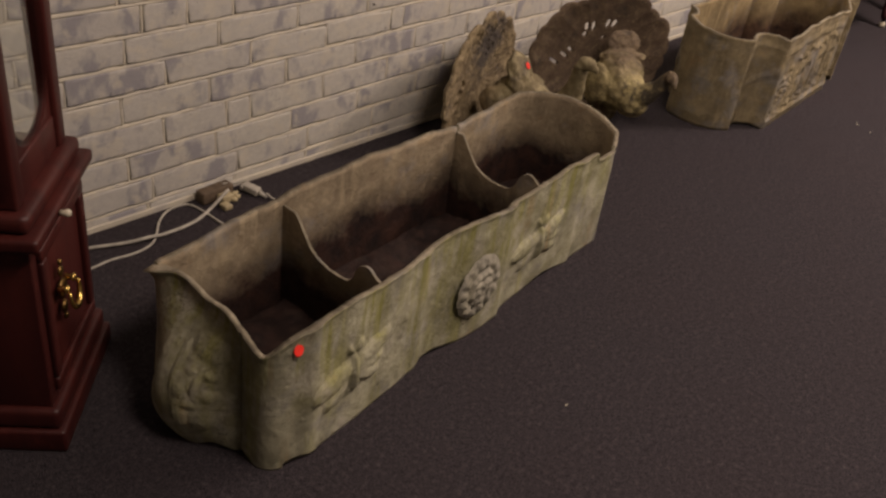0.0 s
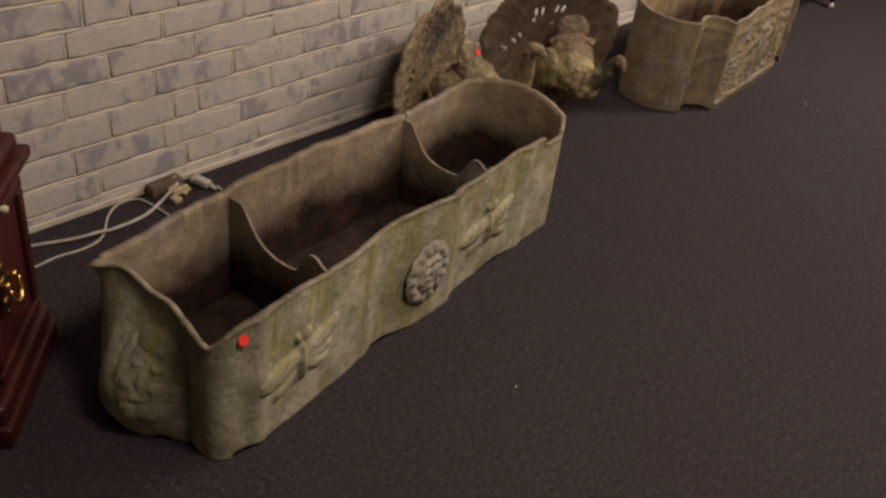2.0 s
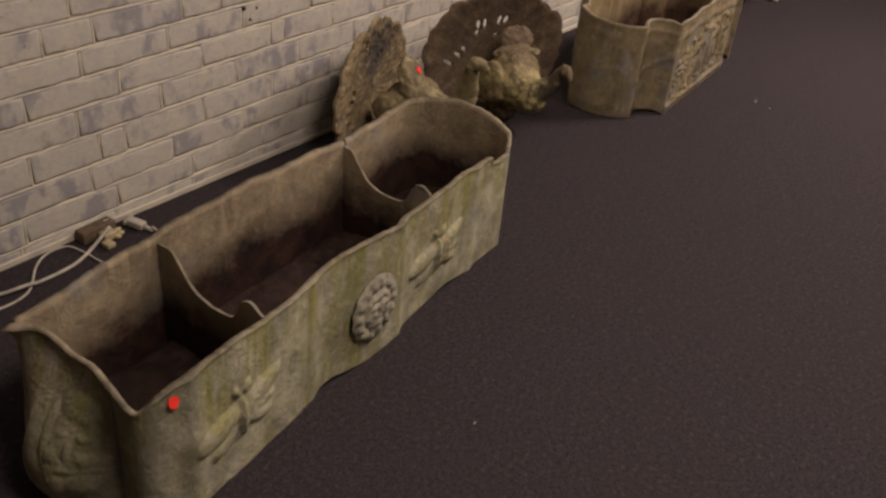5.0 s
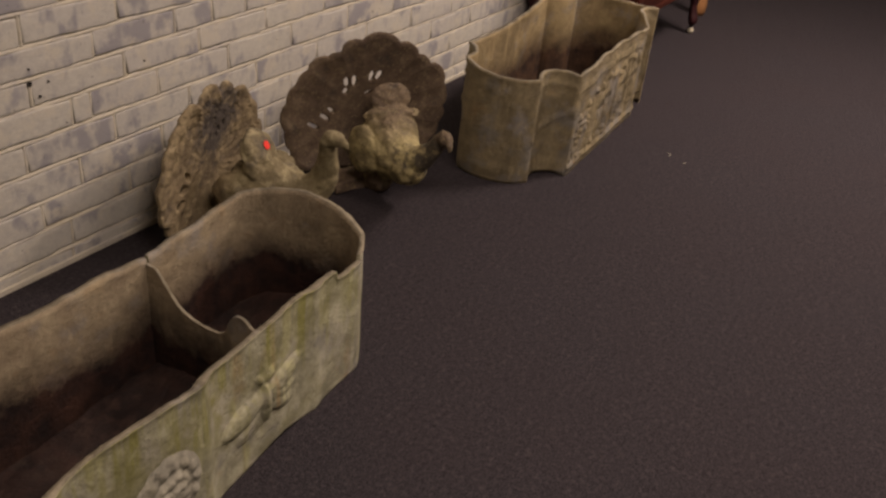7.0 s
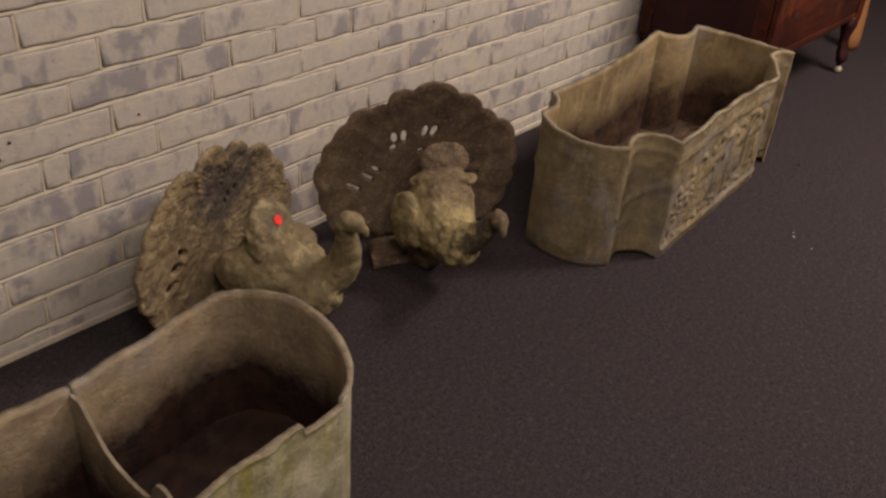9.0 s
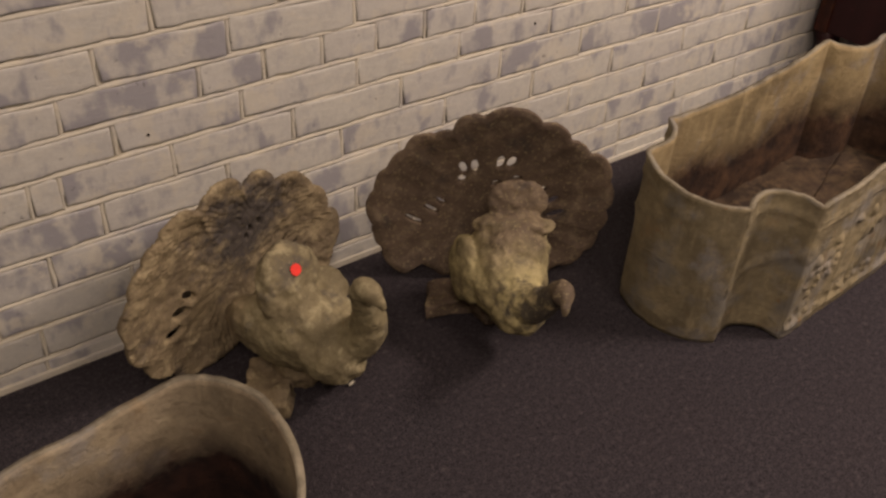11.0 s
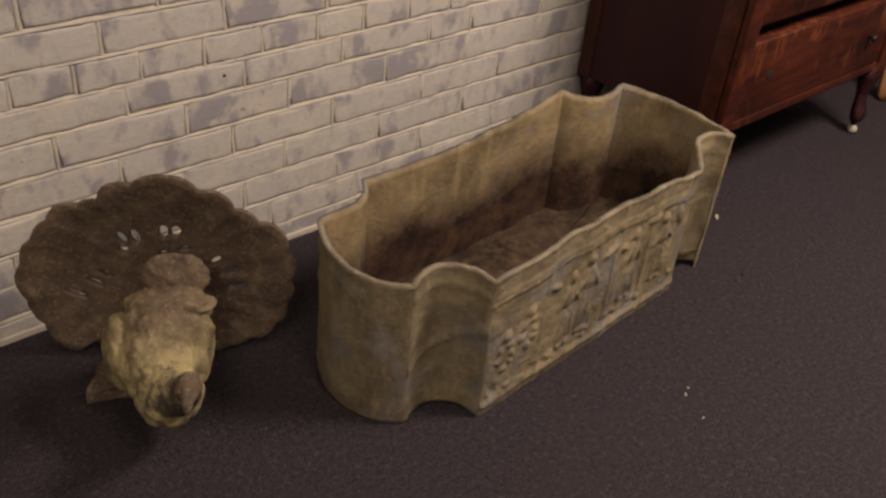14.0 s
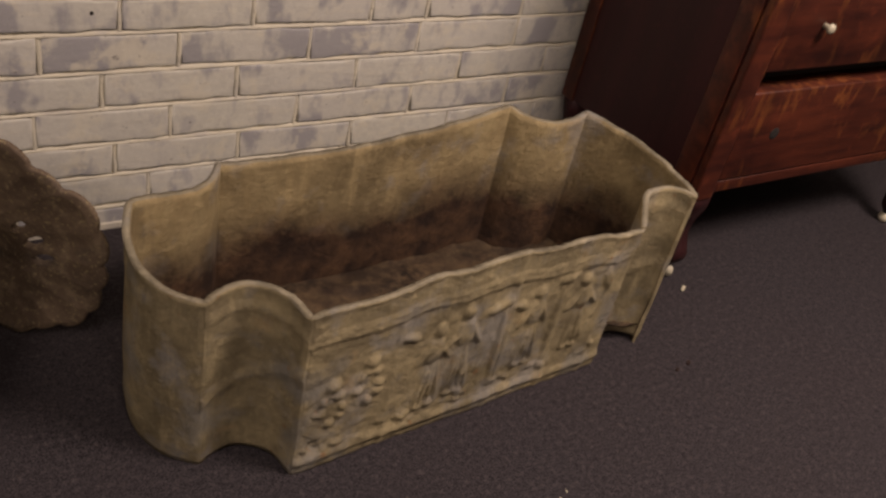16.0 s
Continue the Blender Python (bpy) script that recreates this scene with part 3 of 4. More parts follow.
def figured_trough():
    t = empty("planter_trough", pose(3.565, -0.775, 0, 0, 0, 3.2), label="buff cast stone planter with concave corners and worn relief panels", category="planter")
    inv = t.matrix_world.inverted()

    def loc(points):
        return [tuple((inv @ Vector((x, y, 0)))[:2]) for x, y in points]

    lumps = []
    rnd = random.Random(5)

    def figure(cu, base, tall, lean):
        """A worn robed figure: head, shoulders, arms, folds of the robe, feet."""
        lumps.append((cu + 0.1 * lean, base + tall * 0.93, 0.0125, 0.0155, 0, 0.0085))
        lumps.append((cu, base + tall * 0.70, 0.021, tall * 0.17, -lean * 90, 0.0075))
        for k in (-1, 1):
            lumps.append((cu + 0.021 * k, base + tall * 0.68, 0.0055, tall * 0.17, 28 * k + rnd.uniform(-14, 14), 0.0075))
            lumps.append((cu + 0.012 * k, base + 0.006, 0.012, 0.006, 0, 0.006))
        for k in range(4):
            lumps.append((cu + (k - 1.5) * 0.011 + rnd.uniform(-0.002, 0.002), base + tall * 0.30, 0.0046, tall * 0.29, (k - 1.5) * 6 - lean * 60, 0.0075))

    for cu, base, tall, lean in ((0.255, 0.062, 0.20, 0.05), (0.318, 0.072, 0.215, -0.04), (0.478, 0.085, 0.195, 0.03), (0.598, 0.09, 0.19, -0.06)):
        figure(cu, base, tall, lean)
    for cu, base in ((0.060, 0.088), (0.128, 0.118)):
        for k in range(7):
            a = k * 2.4
            lumps.append((cu + 0.021 * math.cos(a), base + 0.05 + 0.036 * math.sin(a), rnd.uniform(0.009, 0.015), rnd.uniform(0.006, 0.010), rnd.uniform(-70, 70), rnd.uniform(0.0045, 0.0065)))
        lumps.append((cu, base + 0.105, 0.014, 0.014, 0, 0.009))
    for cu, ch, ru, rh, turn in ((0.40, 0.17, 0.005, 0.11, 2), (0.415, 0.17, 0.005, 0.11, -2), (0.535, 0.18, 0.005, 0.11, 0), (0.385, 0.265, 0.03, 0.012, 15), (0.44, 0.245, 0.02, 0.010, -30), (0.545, 0.285, 0.026, 0.010, 10), (0.655, 0.25, 0.012, 0.03, 20), (0.20, 0.25, 0.020, 0.009, -20)):
        lumps.append((cu, ch, ru, rh, turn, 0.0065))
    for k in range(26):
        lumps.append((rnd.uniform(0.02, 0.69), rnd.uniform(0.038, 0.075), rnd.uniform(0.006, 0.018), rnd.uniform(0.004, 0.008), rnd.uniform(-60, 60), rnd.uniform(0.003, 0.0055)))

    def front_relief(u, z, hi):
        d = 0.0
        for c in lumps:
            d = max(d, hump(u, z, *c))
        d += 0.004 * math.exp(-((z - hi + 0.062) / 0.005) ** 2) + 0.003 * math.exp(-((z - hi + 0.05) / 0.004) ** 2) + 0.006 * math.exp(-((z - 0.028) / 0.01) ** 2)
        d += 0.0016 * noise.noise((u * 45, z * 45, 2)) + 0.0007 * noise.noise((u * 110, z * 110, 6))
        for cu in (0.175, 0.41, 0.545, 0.66):
            d += 0.003 * math.exp(-((u - cu) / 0.007) ** 2)
        d -= 0.012 * math.exp(-(((u - 0.035) / 0.011) ** 2 + ((z - 0.055) / 0.011) ** 2))
        return d

    def corner_relief(u, z, hi):
        return 0.004 * math.exp(-((z - hi + 0.045) / 0.006) ** 2) + 0.005 * math.exp(-((z - 0.19 - 0.5 * (u - 0.1)) / 0.012) ** 2) + 0.002 * math.sin(u * 70) * math.exp(-((z - 0.25) / 0.05) ** 2)

    def band(u, z, hi):
        return 0.003 * math.exp(-((z - hi + 0.05) / 0.006) ** 2) + 0.003 * math.exp(-((z - 0.04) / 0.02) ** 2)

    front = [(3.565, -0.778), (3.70, -0.768), (3.92, -0.755), (4.10, -0.742), (4.275, -0.732)]
    corner_1 = [(4.275, -0.732), (4.292, -0.695), (4.335, -0.672), (4.38, -0.68), (4.415, -0.712)]
    end_1 = [(4.415, -0.712), (4.452, -0.63), (4.462, -0.545), (4.448, -0.455), (4.395, -0.365)]
    corner_2 = [(4.395, -0.365), (4.35, -0.378), (4.295, -0.372), (4.25, -0.345), (4.225, -0.312)]
    back = [(4.225, -0.312), (4.05, -0.33), (3.85, -0.345), (3.70, -0.35), (3.565, -0.35)]
    corner_3 = [(3.565, -0.35), (3.535, -0.395), (3.475, -0.428), (3.42, -0.436), (3.385, -0.452)]
    end_2 = [(3.385, -0.452), (3.362, -0.52), (3.362, -0.59), (3.385, -0.655), (3.432, -0.702)]
    corner_4 = [(3.432, -0.702), (3.462, -0.688), (3.505, -0.69), (3.545, -0.722), (3.565, -0.778)]
    ground = lambda s: 0.0
    sheet("front_panel", t, LEAD_B, LEAD_B_IN, loc(front), ground, lambda s: 0.357 + 0.016 * math.sin(math.pi * s) ** 2 + 0.004 * math.sin(s * 25), relief=front_relief, n=230, rows=76, label="front panel with worn figures in relief")
    arch = lambda s: 0.010 * math.sin(math.pi * s) ** 0.8 if 0 < s < 1 else 0.0
    sheet("corner_panel", t, LEAD_B, LEAD_B_IN, loc(corner_1), lambda s: 0.018 * min(1, 6 * s), lambda s: 0.362 + 0.032 * min(1, max(0, 7 * s - 0.3)) + 0.004 * math.sin(3 * s), relief=corner_relief, n=50, rows=40)
    sheet("end_panel", t, LEAD_B, LEAD_B_IN, loc(end_1), ground, lambda s: 0.394 - 0.016 * math.sin(math.pi * s) + 0.006 * s, relief=band, n=60, rows=30, label="bowed end panel")
    sheet("corner_panel", t, LEAD_B, LEAD_B_IN, loc(corner_2), arch, lambda s: 0.398 - 0.012 * math.sin(math.pi * s), relief=corner_relief, n=44, rows=26)
    sheet("back_panel", t, LEAD_B, LEAD_B_IN, loc(back), ground, lambda s: 0.398 - 0.036 * s - 0.012 * math.sin(math.pi * s), relief=band, n=80, rows=26)
    sheet("corner_panel", t, LEAD_B, LEAD_B_IN, loc(corner_3), arch, lambda s: 0.366 - 0.006 * math.sin(math.pi * s) + 0.014 * s, relief=corner_relief, n=44, rows=26)
    sheet("end_panel", t, LEAD_B, LEAD_B_IN, loc(end_2), ground, lambda s: 0.382 - 0.024 * s - 0.010 * math.sin(math.pi * s), relief=band, n=60, rows=34, bulge=0.006, label="bowed end panel")
    sheet("corner_panel", t, LEAD_B, LEAD_B_IN, loc(corner_4), arch, lambda s: 0.358 + 0.014 * math.sin(math.pi * s) - 0.002 * s, relief=corner_relief, n=50, rows=40)
    ring = loc(front[:-1] + corner_1[:-1] + end_1[:-1] + corner_2[:-1] + back[:-1] + corner_3[:-1] + end_2[:-1] + corner_4)
    soil_floor("soil_bed", t, np.array(spline(ring, 140))[:-1], 0.048, SOIL_B, 7.0, 0.006, 0.011)


figured_trough()

# ---------------------------------------------------------------- two bird statues


def evaluated(ob, name):
    """The mesh of ob with its modifiers worked in; ob itself goes."""
    bpy.context.view_layer.update()
    me = bpy.data.meshes.new_from_object(ob.evaluated_get(bpy.context.evaluated_depsgraph_get()))
    me.name = name
    bpy.data.objects.remove(ob)
    return me


def fan_edge(a, lobes, hub):
    """Radius of a scalloped fan at angle a (degrees); lobes: angle, radius, half width."""
    r = 0.215
    for at, top, half in lobes:
        d = (a - at + 180) % 360 - 180
        if abs(d) < 1.25 * half:
            r = max(r, top - 0.034 * (1 - math.sqrt(1 - (d / (1.25 * half)) ** 2)))
    s = math.sin(radians(a))
    return min(r, (hub - 0.012) / -s) if s < 0 else r


def barbs(a, r, lobes):
    """Chevrons of feather barbs either side of the shaft of the nearest lobe."""
    near = min(((a - at + 180) % 360 - 180 for at, _, _ in lobes), key=abs)
    side = abs(math.sin(radians(near))) * r
    return math.sin((r - 1.25 * side) * 430 + 2.2 * noise.noise((r * 30, a * 0.2, 2))) * min(1.0, side / 0.005), near


def peacock(m, material, hub_at, lobes, dish, skew, flute, slots, body, crest, neck, slab, grooves, label):
    """A garden statue of a displaying bird: x across the fan, -y ahead, z up."""
    ox, oz = hub_at
    bm = bmesh.new()
    nr, na, front, back = 64, 330, [], []
    for i in range(nr):
        f = 0.03 + 0.97 * i / (nr - 1)
        fr, bk = [], []
        for k in range(na):
            deg = 360 * k / na
            a = radians(deg)
            r = f * (fan_edge(deg, lobes, oz) + 0.003 * noise.noise((math.cos(a) * 9, math.sin(a) * 9, oz * 90)))
            x, z = r * math.cos(a), r * math.sin(a)
            comb, near = barbs(deg, r, lobes)
            outer = max(0.0, min(1.0, (f - 0.35) / 0.4))
            rough = 0.004 * noise.noise((x * 11, z * 11, 1.5)) + 1.1 * grooves * noise.noise((x * 36, z * 36, 7.5))
            rough += 1.15 * grooves * comb * outer * (0.65 + 0.6 * noise.noise((x * 8, z * 8, 5))) + 0.9 * grooves * noise.noise((x * 60, z * 60, 3)) * outer
            rough += flute * f ** 3 * math.cos(radians(near * 11)) + 0.4 * grooves * math.cos(a * 31 + 2 * math.sin(3 * a)) * min(1, 2 * f) * (1 - outer)
            y = dish * f * f + skew * x + rough - 0.06 * z + 0.006 * max(0.0, f - 0.94) / 0.06
            fr.append(bm.verts.new((ox + x, y, max(0.0, oz + z))))
            bk.append(bm.verts.new((ox + x, y + 0.011 + 0.010 * (1 - f), max(0.0, oz + z))))
        front.append(fr)
        back.append(bk)
    for i in range(nr - 1):
        for k in range(na):
            l = (k + 1) % na
            bm.faces.new((front[i][k], front[i][l], front[i + 1][l], front[i + 1][k]))
            bm.faces.new((back[i][k], back[i + 1][k], back[i + 1][l], back[i][l]))
    for k in range(na):
        l = (k + 1) % na
        bm.faces.new((front[-1][k], front[-1][l], back[-1][l], back[-1][k]))
    bm.faces.new(front[0][::-1])
    bm.faces.new(back[0])
    fan_ob = part("fan", bm, material)
    # eye slots cut right through the fan
    bm = bmesh.new()
    for x, z, w, h, turn in slots:
        cut = bmesh.ops.create_uvsphere(bm, u_segments=16, v_segments=10, radius=1)["verts"]
        c, n = math.cos(radians(turn)), math.sin(radians(turn))
        for v in cut:
            p = Vector((v.co.x * w * 1.15, v.co.y * 0.16, v.co.z * h * 1.15))
            v.co = Vector((x + p.x * c - p.z * n, p.y - 0.02, z + p.x * n + p.z * c))
    cutter = part("cutter", bm, material)
    mod = fan_ob.modifiers.new("slots", "BOOLEAN")
    mod.operation, mod.object, mod.solver, mod.use_self = "DIFFERENCE", cutter, "EXACT", True
    fan_mesh = evaluated(fan_ob, "fan")
    bpy.data.objects.remove(cutter)

    bm = bmesh.new()
    bm.from_mesh(fan_mesh)

    def blob(at, size, turn=(0, 0, 0), rough=0.10, seed=0.0):
        made = bmesh.ops.create_icosphere(bm, subdivisions=4, radius=1)["verts"]
        rot = Euler([radians(q) for q in turn]).to_matrix()
        for v in made:
            d = v.co.copy()
            d *= 1 + rough * (noise.noise(d * 2.2 + Vector((seed, 0, 0))) + 0.5 * noise.noise(d * 6 + Vector((0, seed, 0))) + 0.35 * abs(noise.noise(d * 11 + Vector((0, 0, seed)))))
            v.co = Vector(at) + rot @ Vector((d.x * size[0], d.y * size[1], d.z * size[2]))
            v.co.z = max(v.co.z, 0.0)

    for k, (at, size, turn) in enumerate((*body, *crest)):
        blob(at, size, turn, 0.085 if k < len(body) else 0.13, k + 1.0)
    path = spline(neck, 20)
    tube(path, list(np.interp(np.linspace(0, 1, 20), (0, 0.3, 0.7, 1), (0.060, 0.043, 0.027, 0.020))), 18, bm)
    hx, hy, hz = neck[-1]
    blob((hx, hy - 0.006, hz + 0.002), (0.0205, 0.030, 0.0225), (10, 0, 0), 0.06, 7)
    tube([(hx, hy - 0.022, hz), (hx, hy - 0.036, hz - 0.010), (hx, hy - 0.041, hz - 0.022)], [0.013, 0.009, 0.004], 10, bm)
    gx, gy, gw, gl = slab
    foot = bmesh.new()
    bmesh.ops.create_cube(foot, size=1)
    bmesh.ops.subdivide_edges(foot, edges=foot.edges[:], cuts=7, use_grid_fill=True)
    rot = Matrix.Rotation(radians(gw), 3, "Z")
    for v in foot.verts:
        p = Vector((v.co.x * gl * (1.0 - 0.25 * (v.co.y + 0.5)), v.co.y * 0.088, v.co.z * 0.034))
        v.co = Vector((gx, gy, 0.017)) + rot @ p + 0.011 * noise.noise_vector(p * 26 + Vector((gl * 9, 0, 0)))
        v.co.z = max(v.co.z, 0.0)
    piece = bpy.data.meshes.new("foot")
    foot.to_mesh(piece)
    foot.free()
    bm.from_mesh(piece)
    bpy.data.meshes.remove(piece)
    rough_ob = part("rough", bm, material)
    mod = rough_ob.modifiers.new("cast", "REMESH")
    mod.mode, mod.voxel_size = "VOXEL", 0.0031
    me = evaluated(rough_ob, "peacock_statue")
    bm = bmesh.new()
    bm.from_mesh(me)
    bm.normal_update()
    for v in bm.verts:
        p = v.co
        low = max(0.0, 1 - p.z / 0.06)
        v.co = p + v.normal * (low * 0.006 * noise.noise(p * 21) + (0.0030 if p.y < -0.09 else 0.3 * grooves) * noise.noise(p * 38) + (0.0015 if p.y < -0.09 else 0.00035 + 0.35 * grooves) * noise.noise(p * 95))
        v.co.z = max(v.co.z, 0.0)
    for f in bm.faces:
        f.smooth = True
    bm.to_mesh(me)
    bm.free()
    ob = new("peacock_statue", me)
    ob.matrix_world = m
    return tagged(ob, label, "statue", group="peacock statues by the wall")


LOBES_1 = ((168, 0.290, 10), (153, 0.284, 9), (140, 0.276, 7), (125, 0.272, 9), (101, 0.258, 11), (76, 0.243, 9), (46, 0.246, 14), (22, 0.254, 13), (-2, 0.280, 12),
           (-25, 0.275, 12), (-46, 0.25, 12), (-177, 0.282, 10), (-159, 0.262, 10), (-138, 0.235, 12))
LOBES_2 = ((178, 0.282, 10), (163, 0.273, 9), (149, 0.265, 9), (134, 0.262, 9), (121, 0.241, 8), (104, 0.260, 8), (82, 0.273, 12), (60, 0.266, 9), (43, 0.263, 8), (27, 0.285, 9), (12, 0.279, 9),
           (-4, 0.269, 8), (-18, 0.267, 8), (-32, 0.258, 8), (-45, 0.232, 8), (-147, 0.28, 10), (-164, 0.276, 10))
bird_1 = peacock(pose(2.572, -0.125, 0, 0, 0, 19), BIRD_1, (0.0, 0.18), LOBES_1, -0.030, -0.06, 0.002,
                 ((-0.168, 0.140, 0.021, 0.010, -5), (-0.147, 0.176, 0.022, 0.011, -22), (-0.122, 0.203, 0.020, 0.008, -45), (0.058, 0.292, 0.0035, 0.012, 15), (0.038, 0.284, 0.0035, 0.013, 20), (0.027, 0.268, 0.0035, 0.010, 25), (0.107, 0.229, 0.004, 0.014, -35), (0.123, 0.204, 0.004, 0.016, -38), (0.148, 0.182, 0.004, 0.018, -45), (0.170, 0.162, 0.004, 0.016, -50)),
                 (((-0.01, -0.185, 0.155), (0.080, 0.115, 0.080), (14, 0, 0)), ((-0.052, -0.15, 0.145), (0.042, 0.105, 0.068), (8, 0, 10)), ((0.056, -0.17, 0.155), (0.050, 0.10, 0.065), (8, 0, -10)), ((0.080, -0.17, 0.185), (0.042, 0.050, 0.038), (0, 0, 0)), ((-0.010, -0.265, 0.125), (0.062, 0.070, 0.064), (0, 0, 0)), ((-0.01, -0.17, 0.06), (0.05, 0.06, 0.07), (0, 0, 0)), ((0.035, -0.245, 0.040), (0.050, 0.030, 0.022), (0, 0, 12))),
                 (((0.000, -0.150, 0.250), (0.072, 0.032, 0.066), (-28, 0, 0)), ((-0.004, -0.160, 0.200), (0.068, 0.040, 0.045), (-10, 0, 0)), ((-0.050, -0.155, 0.225), (0.030, 0.026, 0.040), (-20, 0, 0)), ((0.048, -0.155, 0.222), (0.030, 0.026, 0.038), (-20, 0, 0))),
                 [(0.0, -0.25, 0.145), (0.014, -0.30, 0.16), (0.016, -0.335, 0.215), (-0.010, -0.35, 0.29), (-0.030, -0.358, 0.336), (-0.035, -0.37, 0.346)],
                 (-0.074, -0.150, 40, 0.16), 0.0030, "pale weathered peacock statue leaning its fan on the brick wall")
bird_2 = peacock(pose(3.14, -0.215, 0, 0, 0, -34), BIRD_2, (0.017, 0.20), LOBES_2, -0.038, 0.0, 0.001,
                 ((-0.050, 0.306, 0.0075, 0.016, 15), (-0.024, 0.309, 0.0075, 0.017, 8), (-0.051, 0.275, 0.008, 0.010, 20), (0.032, 0.321, 0.0075, 0.017, -8), (0.056, 0.322, 0.0085, 0.015, -15), (0.069, 0.278, 0.012, 0.005, 10), (0.025, 0.264, 0.012, 0.005, 30),
                  (-0.156, 0.168, 0.022, 0.0055, -35), (-0.117, 0.192, 0.018, 0.0055, -38), (-0.096, 0.214, 0.014, 0.005, -45), (0.128, 0.245, 0.016, 0.006, 46), (0.153, 0.218, 0.021, 0.008, 38), (0.168, 0.186, 0.021, 0.008, 30)),
                 (((0.034, -0.19, 0.160), (0.082, 0.115, 0.086), (16, 0, 10)), ((-0.040, -0.175, 0.148), (0.036, 0.075, 0.078), (10, 0, 12)), ((0.045, -0.165, 0.185), (0.088, 0.078, 0.080), (0, 0, 0)), ((0.09, -0.165, 0.155), (0.042, 0.095, 0.075), (10, 0, 2)), ((0.06, -0.275, 0.135), (0.062, 0.070, 0.062), (0, 0, 8)), ((0.02, -0.15, 0.06), (0.05, 0.06, 0.075), (0, 0, 0))),
                 (((0.062, -0.108, 0.282), (0.064, 0.013, 0.048), (-18, 0, 0)), ((0.056, -0.140, 0.243), (0.084, 0.044, 0.026), (-16, 0, 0)), ((0.056, -0.140, 0.222), (0.074, 0.046, 0.030), (-10, 0, 0)), ((0.052, -0.16, 0.205), (0.062, 0.06, 0.045), (0, 0, 0))),
                 [(0.05, -0.26, 0.145), (0.075, -0.31, 0.165), (0.10, -0.345, 0.20), (0.114, -0.372, 0.242), (0.120, -0.385, 0.262), (0.122, -0.395, 0.266)],
                 (-0.03, -0.10, 15, 0.22), 0.0006, "dark brown weathered peacock statue with a broken base")

bird_dot = part("price_dot", turned([(0.0115, 0.0), (0.012, 0.0005), (0.0115, 0.001)], 24), RED, smooth=False)
bpy.context.view_layer.update()
_, dot_at, dot_way, _ = bird_1.closest_point_on_mesh(bird_1.matrix_world.inverted() @ Vector((2.634, -0.33, 0.293)))
bird_dot.matrix_world = bird_1.matrix_world @ Matrix.Translation(dot_at + 0.0015 * dot_way) @ Vector((-0.1, -0.85, 0.5)).to_track_quat("Z", "Y").to_matrix().to_4x4()
tagged(bird_dot, "round red price sticker on the pale statue", "sticker")

# ---------------------------------------------------------------- longcase clock


